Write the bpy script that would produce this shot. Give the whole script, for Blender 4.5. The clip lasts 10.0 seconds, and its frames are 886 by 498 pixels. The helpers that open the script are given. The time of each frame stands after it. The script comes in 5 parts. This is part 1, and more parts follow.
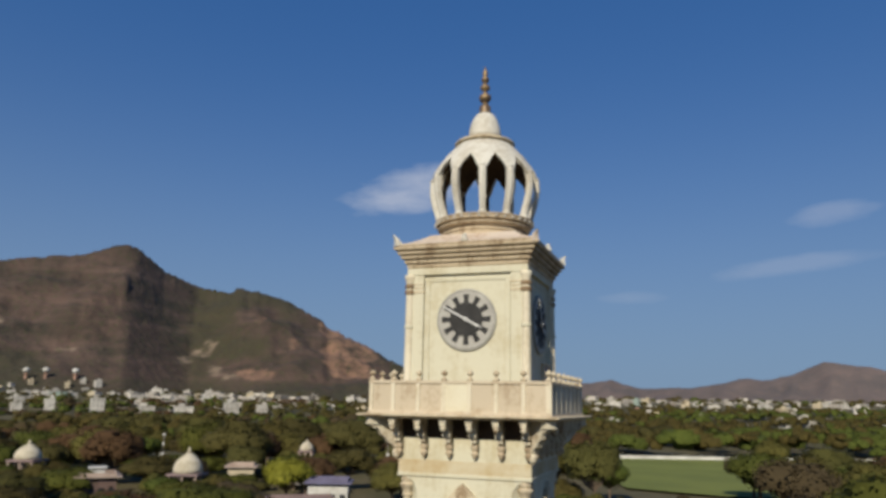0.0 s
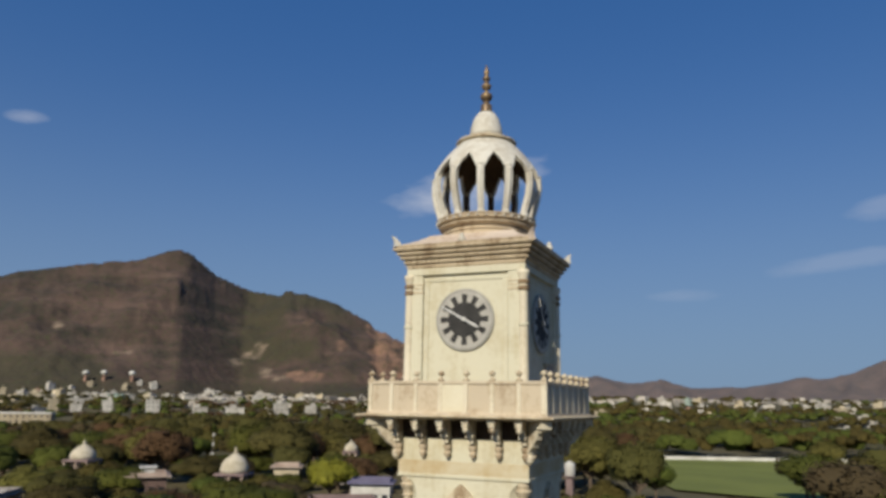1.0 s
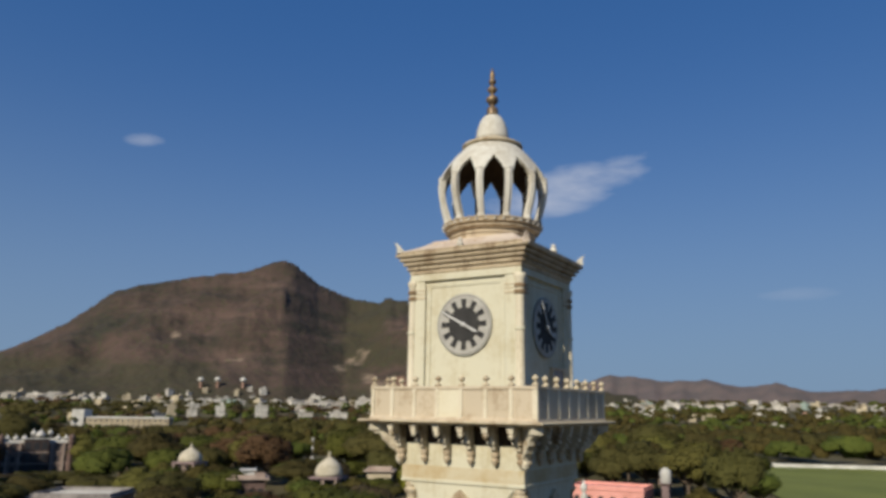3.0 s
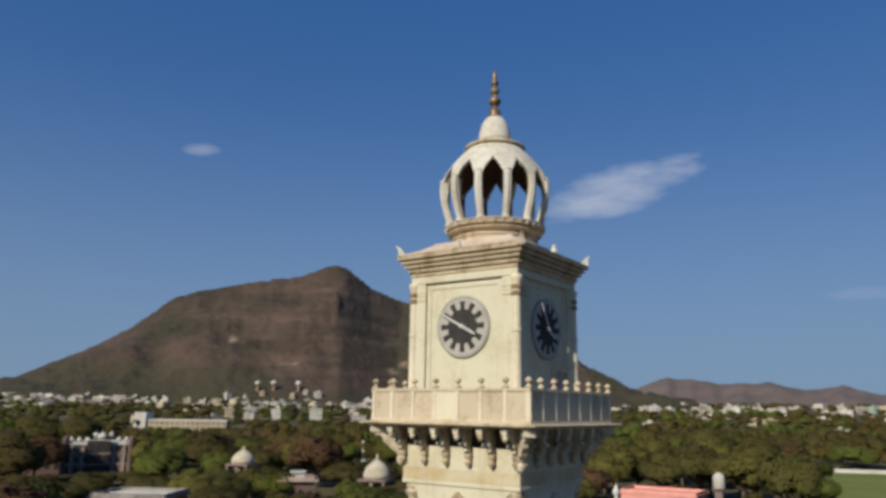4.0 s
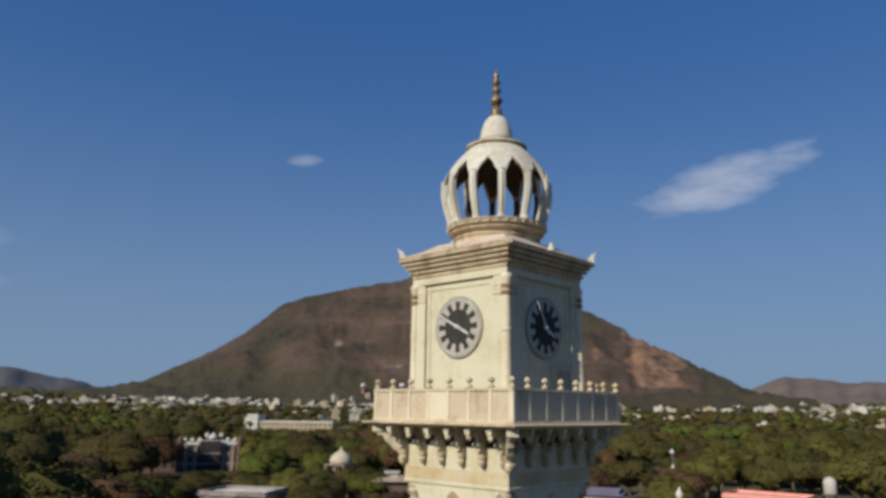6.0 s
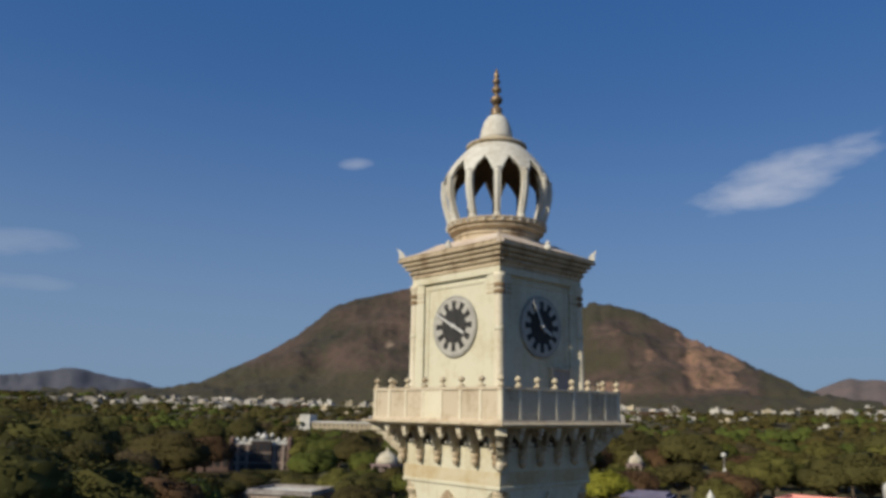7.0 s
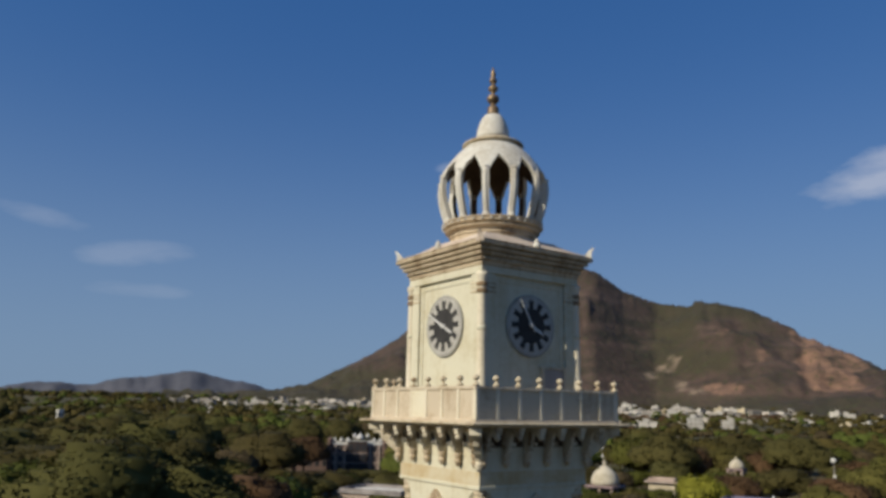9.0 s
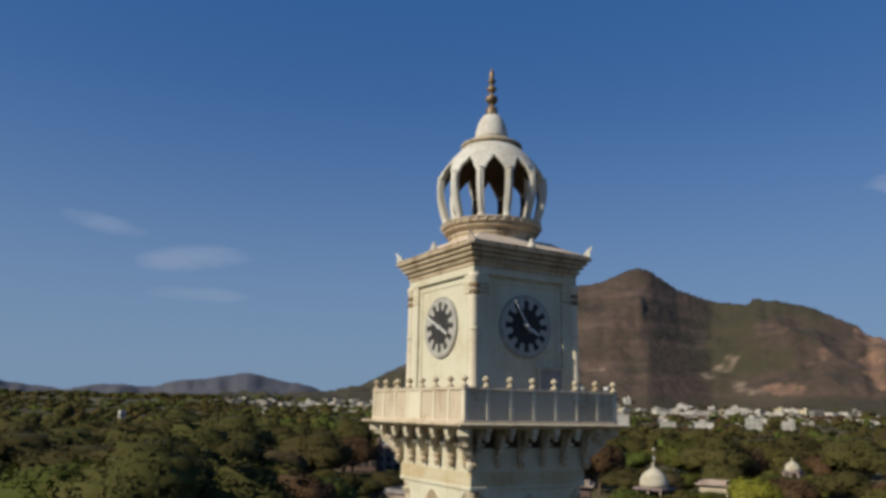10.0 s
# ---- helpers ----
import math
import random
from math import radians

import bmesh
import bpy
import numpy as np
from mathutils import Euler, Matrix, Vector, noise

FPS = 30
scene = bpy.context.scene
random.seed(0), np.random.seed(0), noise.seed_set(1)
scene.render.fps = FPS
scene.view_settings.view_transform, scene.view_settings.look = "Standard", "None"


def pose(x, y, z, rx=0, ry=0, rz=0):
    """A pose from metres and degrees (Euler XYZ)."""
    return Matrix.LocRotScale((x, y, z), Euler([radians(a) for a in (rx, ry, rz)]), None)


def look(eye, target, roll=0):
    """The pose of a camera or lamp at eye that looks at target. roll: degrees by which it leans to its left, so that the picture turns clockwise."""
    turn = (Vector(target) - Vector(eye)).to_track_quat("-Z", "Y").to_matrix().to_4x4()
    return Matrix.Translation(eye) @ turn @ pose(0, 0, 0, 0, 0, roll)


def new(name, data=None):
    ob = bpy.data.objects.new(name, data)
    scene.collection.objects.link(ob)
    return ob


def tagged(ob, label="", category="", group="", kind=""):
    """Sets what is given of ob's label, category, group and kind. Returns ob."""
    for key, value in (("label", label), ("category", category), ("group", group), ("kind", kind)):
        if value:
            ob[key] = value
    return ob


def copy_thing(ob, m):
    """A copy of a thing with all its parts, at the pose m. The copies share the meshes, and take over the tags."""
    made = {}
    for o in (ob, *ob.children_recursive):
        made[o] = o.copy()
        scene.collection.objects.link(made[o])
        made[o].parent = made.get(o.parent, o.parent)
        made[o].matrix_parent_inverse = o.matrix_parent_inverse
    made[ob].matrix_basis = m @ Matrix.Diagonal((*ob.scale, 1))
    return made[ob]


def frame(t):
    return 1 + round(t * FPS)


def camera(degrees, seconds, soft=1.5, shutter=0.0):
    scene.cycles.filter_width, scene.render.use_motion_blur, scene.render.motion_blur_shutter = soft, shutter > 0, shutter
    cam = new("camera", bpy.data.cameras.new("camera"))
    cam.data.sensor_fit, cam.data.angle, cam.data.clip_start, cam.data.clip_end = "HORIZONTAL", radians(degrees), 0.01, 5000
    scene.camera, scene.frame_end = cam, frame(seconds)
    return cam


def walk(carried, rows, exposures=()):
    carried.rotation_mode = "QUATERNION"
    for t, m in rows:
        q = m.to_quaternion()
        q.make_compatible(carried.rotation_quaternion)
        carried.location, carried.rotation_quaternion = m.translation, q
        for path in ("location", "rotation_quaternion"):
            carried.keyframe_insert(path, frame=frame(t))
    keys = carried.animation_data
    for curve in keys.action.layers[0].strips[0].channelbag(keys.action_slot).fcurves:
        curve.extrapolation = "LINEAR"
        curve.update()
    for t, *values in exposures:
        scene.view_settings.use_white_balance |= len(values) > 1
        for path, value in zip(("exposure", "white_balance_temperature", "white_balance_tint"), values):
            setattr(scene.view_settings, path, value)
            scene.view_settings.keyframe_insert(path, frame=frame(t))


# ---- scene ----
from mathutils.bvhtree import BVHTree

cam = camera(62.34, 10.0, soft=3.4, shutter=0.6)

# seconds, place, heading, tilt, lean
PATH = [
    (0.0, 7.36, -25.14, 0.30, 19.60, 11.98, 1.09),
    (0.5, 8.09, -24.85, 0.29, 21.37, 11.98, 1.01),
    (1.0, 8.85, -24.52, 0.32, 23.27, 11.96, 0.93),
    (1.5, 9.55, -24.18, 0.34, 25.14, 12.00, 0.87),
    (2.0, 10.31, -23.81, 0.37, 27.14, 12.05, 0.83),
    (3.5, 12.60, -22.65, 0.38, 33.13, 12.30, 0.87),
    (4.0, 13.36, -22.15, 0.37, 35.24, 12.39, 0.90),
    (4.5, 14.06, -21.68, 0.37, 37.22, 12.47, 0.91),
    (5.0, 14.84, -21.18, 0.38, 39.29, 12.43, 0.79),
    (6.5, 16.91, -19.50, 0.35, 45.23, 12.41, 0.86),
    (7.0, 17.60, -18.87, 0.32, 47.27, 12.43, 0.99),
    (7.5, 18.24, -18.22, 0.33, 49.24, 12.39, 1.04),
    (8.0, 18.87, -17.51, 0.35, 51.31, 12.37, 1.05),
    (8.5, 19.47, -16.81, 0.33, 53.17, 12.41, 1.15),
    (9.0, 20.04, -16.10, 0.31, 55.16, 12.43, 1.19),
    (9.5, 20.59, -15.36, 0.31, 57.13, 12.45, 1.19),
    (10.0, 21.13, -14.60, 0.34, 59.19, 12.43, 1.14),
]


def eye_row(t, x, y, z, yaw, pitch, lean):
    a, b = radians(yaw), radians(pitch)
    ahead = Vector((-math.sin(a) * math.cos(b), math.cos(a) * math.cos(b), math.sin(b)))
    eye = Vector((x, y, z))
    return t, look(eye, eye + ahead * 50, lean)


walk(cam, [eye_row(*row) for row in PATH], exposures=[(0.0, 0.0), (10.0, 0.0)])

# ---------------------------------------------------------------- light
SUN_AZ, SUN_EL = radians(179.0), radians(33)
world = bpy.data.worlds.new("daylight")
scene.world = world
world.use_nodes = True
wn, wl = world.node_tree.nodes, world.node_tree.links
wn.clear()
sky = wn.new("ShaderNodeTexSky")
sky.sky_type, sky.sun_disc = "NISHITA", False
sky.sun_elevation, sky.sun_rotation = SUN_EL, SUN_AZ % (2 * math.pi)
sky.air_density, sky.dust_density, sky.ozone_density, sky.altitude = 1.0, 0.9, 2.5, 480
tint = wn.new("ShaderNodeMix")
tint.data_type, tint.blend_type = "RGBA", "MULTIPLY"
tint.inputs["Factor"].default_value = 1.0
tint.inputs["B"].default_value = (0.56, 0.935, 1.28, 1)
wl.new(sky.outputs[0], tint.inputs["A"])
veil = wn.new("ShaderNodeMix")
veil.data_type = "RGBA"
veil.inputs["Factor"].default_value = 0.55
veil.inputs["B"].default_value = (0.36, 1.56, 4.75, 1)
wl.new(tint.outputs["Result"], veil.inputs["A"])
view = wn.new("ShaderNodeTexCoord")
height = wn.new("ShaderNodeSeparateXYZ")
wl.new(view.outputs["Generated"], height.inputs[0])
wisp = wn.new("ShaderNodeTexNoise")
wisp.inputs["Scale"].default_value, wisp.inputs["Detail"].default_value, wisp.inputs["Roughness"].default_value = 9.0, 7, 0.6
stretch = wn.new("ShaderNodeMapping")
stretch.inputs["Scale"].default_value = (1.0, 1.0, 3.2)
wl.new(view.outputs["Generated"], stretch.inputs["Vector"])
wl.new(stretch.outputs["Vector"], wisp.inputs["Vector"])


def node_math(op, a, b, clamp=False):
    n = wn.new("ShaderNodeMath")
    n.operation, n.use_clamp = op, clamp
    for i, v in enumerate((a, b)):
        if isinstance(v, (int, float)):
            n.inputs[i].default_value = v
        else:
            wl.new(v, n.inputs[i])
    return n.outputs[0]


def cloud(bearing, height, long, tall, lean, weight):
    """One wisp of cloud: how thick it is in each direction of the sky."""
    a, e, k = radians(bearing), radians(height), radians(lean)
    right = Vector((math.cos(a), -math.sin(a), 0))
    up = Vector((-math.sin(a) * math.sin(e), -math.cos(a) * math.sin(e), math.cos(e)))
    along, across = right * math.cos(k) + up * math.sin(k), up * math.cos(k) - right * math.sin(k)
    parts = []
    for axis, size in ((along, long), (across, tall)):
        d = wn.new("ShaderNodeVectorMath")
        d.operation = "DOT_PRODUCT"
        wl.new(view.outputs["Generated"], d.inputs[0])
        d.inputs[1].default_value = axis / math.sin(radians(size))
        middle = Vector((math.sin(a) * math.cos(e), math.cos(a) * math.cos(e), math.sin(e)))
        off = node_math("SUBTRACT", d.outputs["Value"], middle.dot(axis) / math.sin(radians(size)))
        parts.append(node_math("MULTIPLY", off, off))
    soft = node_math("SUBTRACT", 1.0, node_math("ADD", parts[0], parts[1]), True)
    torn = node_math("MULTIPLY", wisp.outputs["Fac"], 1.9)
    body = node_math("MULTIPLY", node_math("SUBTRACT", node_math("ADD", soft, torn), 1.28), 1.5, True)
    return node_math("MULTIPLY", node_math("MULTIPLY", body, node_math("MULTIPLY", soft, 3.0, True)), weight)


# dry haze that thins with height
haze = wn.new("ShaderNodeMix")
haze.data_type = "RGBA"
rise = node_math("MAXIMUM", height.outputs[2], 0.0)
wl.new(node_math("MULTIPLY", node_math("POWER", 1.6e-6, node_math("MULTIPLY", rise, rise)), 0.83), haze.inputs["Factor"])
wl.new(veil.outputs["Result"], haze.inputs["A"])
haze.inputs["B"].default_value = (2.88, 4.13, 5.95, 1)
CLOUDS = [(-20.9, 16.9, 8.0, 2.3, 13, 0.62), (-54.7, 18.8, 1.9, 0.65, 4, 0.36), (-78.2, 10.7, 5.0, 1.2, 6, 0.20), (-84.9, 12.7, 3.8, 0.9, -8, 0.19), (8.9, 13.4, 3.8, 1.1, 5, 0.23), (6.3, 10.1, 7.0, 0.9, 5, 0.19), (-77.4, 8.1, 5.0, 0.8, 0, 0.14), (-4.7, 8.2, 3.5, 0.7, 0, 0.14)]
thick = cloud(*CLOUDS[0])
for one in CLOUDS[1:]:
    thick = node_math("ADD", thick, cloud(*one))
cover = wn.new("ShaderNodeMix")
cover.data_type = "RGBA"
wl.new(node_math("MINIMUM", thick, 1.0, True), cover.inputs["Factor"])
wl.new(haze.outputs["Result"], cover.inputs["A"])
cover.inputs["B"].default_value = (6.9, 7.4, 8.8, 1)
back = wn.new("ShaderNodeBackground")
back.inputs["Strength"].default_value = 0.0715
out = wn.new("ShaderNodeOutputWorld")
wl.new(cover.outputs["Result"], back.inputs["Color"])
wl.new(back.outputs[0], out.inputs["Surface"])

sun_data = bpy.data.lights.new("sun", "SUN")
sun_data.energy, sun_data.angle, sun_data.color = 4.7, radians(0.6), (1.0, 0.92, 0.76)
sun = new("sun", sun_data)
to_sun = Vector((math.sin(SUN_AZ) * math.cos(SUN_EL), math.cos(SUN_AZ) * math.cos(SUN_EL), math.sin(SUN_EL)))
sun.matrix_world = look(to_sun * 200, (0, 0, 0))


# ---------------------------------------------------------------- materials
def mat(name, base, dark, scale=1.0, fine=8.0, rough=0.85, bump=0.15, streak=0.0, island=0.0, rand=0.0, metal=0.0, third=None, shift=0.0):
    """A surface of two tones mixed by noise at two scales, with optional runs downwards and variation from piece to piece."""
    m = bpy.data.materials.new(name)
    m.use_nodes = True
    n, l = m.node_tree.nodes, m.node_tree.links
    b = n["Principled BSDF"]
    geo = n.new("ShaderNodeNewGeometry")
    big, small = n.new("ShaderNodeTexNoise"), n.new("ShaderNodeTexNoise")
    big.inputs["Scale"].default_value, small.inputs["Scale"].default_value = scale, scale * fine
    big.inputs["Detail"].default_value, small.inputs["Detail"].default_value = 6, 4
    l.new(geo.outputs["Position"], big.inputs["Vector"])
    l.new(geo.outputs["Position"], small.inputs["Vector"])
    add = n.new("ShaderNodeMath")
    add.operation = "MULTIPLY_ADD"
    l.new(small.outputs["Fac"], add.inputs[0])
    add.inputs[1].default_value = 0.45
    l.new(big.outputs["Fac"], add.inputs[2])
    last = add
    if streak:
        mp = n.new("ShaderNodeMapping")
        mp.inputs["Scale"].default_value = (4.0, 4.0, 0.35)
        run = n.new("ShaderNodeTexNoise")
        run.inputs["Scale"].default_value, run.inputs["Detail"].default_value = 1.2, 5
        l.new(geo.outputs["Position"], mp.inputs["Vector"])
        l.new(mp.outputs["Vector"], run.inputs["Vector"])
        add2 = n.new("ShaderNodeMath")
        add2.operation = "MULTIPLY_ADD"
        l.new(run.outputs["Fac"], add2.inputs[0])
        add2.inputs[1].default_value = streak
        l.new(last.outputs[0], add2.inputs[2])
        last = add2
    ramp = n.new("ShaderNodeValToRGB")
    lo = 0.5 + 0.5 * streak
    ramp.color_ramp.elements[0].position, ramp.color_ramp.elements[1].position = min(lo, 0.9), min(lo + 0.42, 1.0)
    ramp.color_ramp.elements[0].color, ramp.color_ramp.elements[1].color = (*dark, 1), (*base, 1)
    if third:
        e = ramp.color_ramp.elements.new(min(lo + 0.2, 0.97))
        e.color = (*third, 1)
    l.new(last.outputs[0], ramp.inputs["Fac"])
    colour = ramp.outputs["Color"]
    if island or rand:
        hsv = n.new("ShaderNodeHueSaturation")
        info = n.new("ShaderNodeObjectInfo")
        vary = n.new("ShaderNodeMath")
        vary.operation = "MULTIPLY_ADD"
        l.new(geo.outputs["Random Per Island"], vary.inputs[0])
        vary.inputs[1].default_value, vary.inputs[2].default_value = island, 1.0 - island / 2 - rand / 2
        vary2 = n.new("ShaderNodeMath")
        vary2.operation = "MULTIPLY_ADD"
        l.new(info.outputs["Random"], vary2.inputs[0])
        vary2.inputs[1].default_value = rand
        l.new(vary.outputs[0], vary2.inputs[2])
        hue = n.new("ShaderNodeMath")
        hue.operation = "MULTIPLY_ADD"
        l.new(info.outputs["Random"], hue.inputs[0])
        hue.inputs[1].default_value, hue.inputs[2].default_value = shift, 0.5 - 0.4 * shift
        l.new(hue.outputs[0], hsv.inputs["Hue"])
        l.new(vary2.outputs[0], hsv.inputs["Value"])
        l.new(colour, hsv.inputs["Color"])
        colour = hsv.outputs["Color"]
    l.new(colour, b.inputs["Base Color"])
    b.inputs["Roughness"].default_value, b.inputs["Metallic"].default_value = rough, metal
    b.inputs["Specular IOR Level"].default_value = 0.3
    if bump:
        bp = n.new("ShaderNodeBump")
        bp.inputs["Strength"].default_value, bp.inputs["Distance"].default_value = bump, 0.6 / (scale * fine)
        l.new(small.outputs["Fac"], bp.inputs["Height"])
        l.new(bp.outputs["Normal"], b.inputs["Normal"])
    return m


PLASTER = mat("lime_plaster", (0.56, 0.525, 0.395), (0.47, 0.415, 0.28), 0.7, 9, 0.85, 0.10, 0.5)
CARVED = mat("weathered_stone", (0.522, 0.441, 0.31), (0.261, 0.184, 0.108), 1.6, 7, 0.9, 0.2, 0.5)
DOME_WHITE = mat("dome_plaster", (0.576, 0.549, 0.477), (0.423, 0.378, 0.297), 0.9, 8, 0.8, 0.10, 0.4)
PANEL = mat("parapet_stone", (0.50, 0.42, 0.305), (0.385, 0.30, 0.20), 1.0, 8, 0.85, 0.12, 0.5, rand=0.08)
POST = mat("post_stone", (0.62, 0.555, 0.42), (0.50, 0.43, 0.30), 1.0, 8, 0.85, 0.10, 0.5)
FRESH = mat("fresh_plaster", (0.63, 0.576, 0.432), (0.576, 0.504, 0.351), 1.0, 8, 0.8, 0.05)
DIAL_DARK = mat("dial_iron", (0.042, 0.040, 0.038), (0.024, 0.023, 0.022), 3, 8, 0.8, 0.05)
DIAL_LIGHT = mat("dial_glass", (0.43, 0.41, 0.36), (0.33, 0.31, 0.275), 3, 8, 0.7, 0.03)
DIAL_RIM = mat("dial_rim", (0.36, 0.345, 0.305), (0.25, 0.24, 0.21), 3, 8, 0.7, 0.05)
POINTER = mat("white_enamel", (0.60, 0.59, 0.56), (0.50, 0.49, 0.46), 3, 8, 0.5, 0.0)
BRASS = mat("old_brass", (0.34, 0.235, 0.12), (0.10, 0.07, 0.05), 3, 5, 0.45, 0.1, metal=0.45)
ROOF_LIME = mat("stained_lime", (0.55, 0.46, 0.37), (0.38, 0.27, 0.185), 0.9, 8, 0.9, 0.15, 0.4)
OCHRE = mat("ochre_stain", (0.52, 0.455, 0.315), (0.43, 0.325, 0.175), 0.8, 6, 0.9, 0.1, 0.3)
BRACKET = mat("bracket_stone", (0.60, 0.535, 0.40), (0.235, 0.160, 0.090), 2.2, 6, 0.9, 0.2, 0.5)
BAND = mat("dark_band_stone", (0.27, 0.185, 0.105), (0.15, 0.10, 0.055), 2.0, 6, 0.9, 0.15)
CORNICE = mat("stained_stone", (0.50, 0.405, 0.28), (0.26, 0.185, 0.11), 1.3, 8, 0.9, 0.25, 0.5)
# dark brown of the dome's inside; under the slab it paints shade
VAULT_AND_SHADE = mat("sooty_vault", (0.085, 0.055, 0.035), (0.04, 0.026, 0.017), 1.2, 8, 0.95, 0.2)
DOOR_GREY = mat("painted_door", (0.33, 0.30, 0.28), (0.26, 0.235, 0.21), 2, 8, 0.7, 0.05)
EARTH = mat("dry_earth", (0.120, 0.097, 0.052), (0.055, 0.053, 0.022), 0.02, 14, 0.95, 0.2, third=(0.080, 0.070, 0.033))
GRASS = mat("mown_grass", (0.165, 0.185, 0.040), (0.115, 0.135, 0.030), 0.05, 20, 0.95, 0.2)
BARK = mat("bark", (0.16, 0.12, 0.085), (0.07, 0.05, 0.035), 2, 6, 0.95, 0.3)
LEAF_DARK = mat("leaf_dark", (0.078, 0.067, 0.022), (0.057, 0.050, 0.017), 0.07, 7, 0.85, 0.0, island=0.12, rand=0.35, shift=0.04)
LEAF_GREEN = mat("leaf_green", (0.086, 0.094, 0.019), (0.062, 0.068, 0.016), 0.07, 7, 0.85, 0.0, island=0.12, rand=0.45, shift=0.04)
LEAF_OLIVE = mat("leaf_olive", (0.110, 0.093, 0.026), (0.077, 0.066, 0.020), 0.07, 7, 0.85, 0.0, island=0.12, rand=0.5, shift=0.04)
LEAF_DRY = mat("leaf_dry", (0.094, 0.070, 0.036), (0.067, 0.051, 0.028), 0.07, 7, 0.85, 0.0, island=0.14, rand=0.4)
LEAF_RUST = mat("leaf_rust", (0.101, 0.058, 0.029), (0.072, 0.043, 0.022), 0.07, 7, 0.85, 0.0, island=0.14, rand=0.35)
LEAF_LIME = mat("leaf_lime", (0.22, 0.21, 0.026), (0.14, 0.14, 0.020), 0.4, 6, 0.7, 0.0, island=0.4)
WHITEWASH = mat("whitewash", (0.576, 0.558, 0.513), (0.414, 0.396, 0.347), 0.15, 8, 0.9, 0.05, 0.3, rand=0.25)
DOME_LIME = mat("limewash_dome", (0.504, 0.45, 0.342), (0.324, 0.279, 0.198), 0.5, 8, 0.9, 0.08, 0.4)
TOWN_WHITE = mat("town_white", (0.57, 0.54, 0.48), (0.34, 0.31, 0.265), 0.05, 8, 0.9, 0.0, rand=0.4, island=0.15)
TOWN_CREAM = mat("town_cream", (0.522, 0.45, 0.315), (0.342, 0.279, 0.189), 0.05, 8, 0.9, 0.0, rand=0.4)
TOWN_ROSE = mat("town_rose", (0.36, 0.22, 0.16), (0.25, 0.15, 0.11), 0.05, 8, 0.9, 0.0, rand=0.4)
TOWN_GREEN = mat("town_green", (0.36, 0.44, 0.38), (0.23, 0.29, 0.25), 0.05, 8, 0.9, 0.0, rand=0.3)
FAR_WALL = mat("far_walls", (0.46, 0.425, 0.37), (0.22, 0.19, 0.16), 0.05, 8, 0.9, 0.0, island=0.9)
WINDOW_DIM = mat("shuttered_window", (0.17, 0.155, 0.14), (0.11, 0.10, 0.09), 0.2, 8, 0.6, 0.0)
WINDOW_DARK = mat("window_shade", (0.045, 0.045, 0.05), (0.03, 0.03, 0.03), 0.2, 8, 0.4, 0.0)
PINK = mat("pink_paint", (0.70, 0.33, 0.28), (0.58, 0.26, 0.21), 0.3, 8, 0.85, 0.05, 0.3)
RED_STONE = mat("red_sandstone", (0.18, 0.118, 0.098), (0.095, 0.064, 0.055), 0.3, 8, 0.9, 0.1)
RED_PALE = mat("pale_sandstone", (0.44, 0.35, 0.29), (0.27, 0.20, 0.16), 0.3, 8, 0.9, 0.1)
MANSION_WALL = mat("weathered_sandstone", (0.27, 0.205, 0.175), (0.14, 0.10, 0.085), 0.3, 8, 0.9, 0.1)
# darker brown than the walls, for the mansion's central bay
BAY_BROWN = mat("dark_sandstone", (0.085, 0.060, 0.052), (0.050, 0.036, 0.032), 0.3, 8, 0.9, 0.1)
MAUVE = mat("mauve_roofing", (0.23, 0.165, 0.155), (0.14, 0.10, 0.095), 0.4, 8, 0.9, 0.1)
SLATE = mat("grey_roofing", (0.31, 0.28, 0.26), (0.13, 0.115, 0.11), 0.45, 8, 0.9, 0.1, 0.3)
VIOLET = mat("violet_roofing", (0.15, 0.14, 0.21), (0.10, 0.09, 0.14), 0.3, 8, 0.9, 0.1)
# northern hills: grey-mauve haze of distance put into the rock colour
HAZED_ROCK = mat("far_rock", (0.155, 0.116, 0.102), (0.095, 0.082, 0.078), 0.008, 7, 0.95, 0.0)
# western hills: the blue is distance haze painted into the base colour
HAZE_BLUE = mat("far_scrub", (0.090, 0.090, 0.104), (0.062, 0.066, 0.080), 0.004, 9, 0.95, 0.0)


def thin_leaves(m, share):
    """Let part of the light through the leaf."""
    n, l = m.node_tree.nodes, m.node_tree.links
    b, end = n["Principled BSDF"], n["Material Output"]
    b.inputs["Specular IOR Level"].default_value = 0.1
    thin, both = n.new("ShaderNodeBsdfTranslucent"), n.new("ShaderNodeMixShader")
    l.new(b.inputs["Base Color"].links[0].from_socket, thin.inputs["Color"])
    both.inputs[0].default_value = share
    l.new(b.outputs[0], both.inputs[1])
    l.new(thin.outputs[0], both.inputs[2])
    l.new(both.outputs[0], end.inputs["Surface"])


for leafy in (LEAF_DARK, LEAF_GREEN, LEAF_OLIVE, LEAF_DRY, LEAF_RUST, LEAF_LIME):
    thin_leaves(leafy, 0.2)


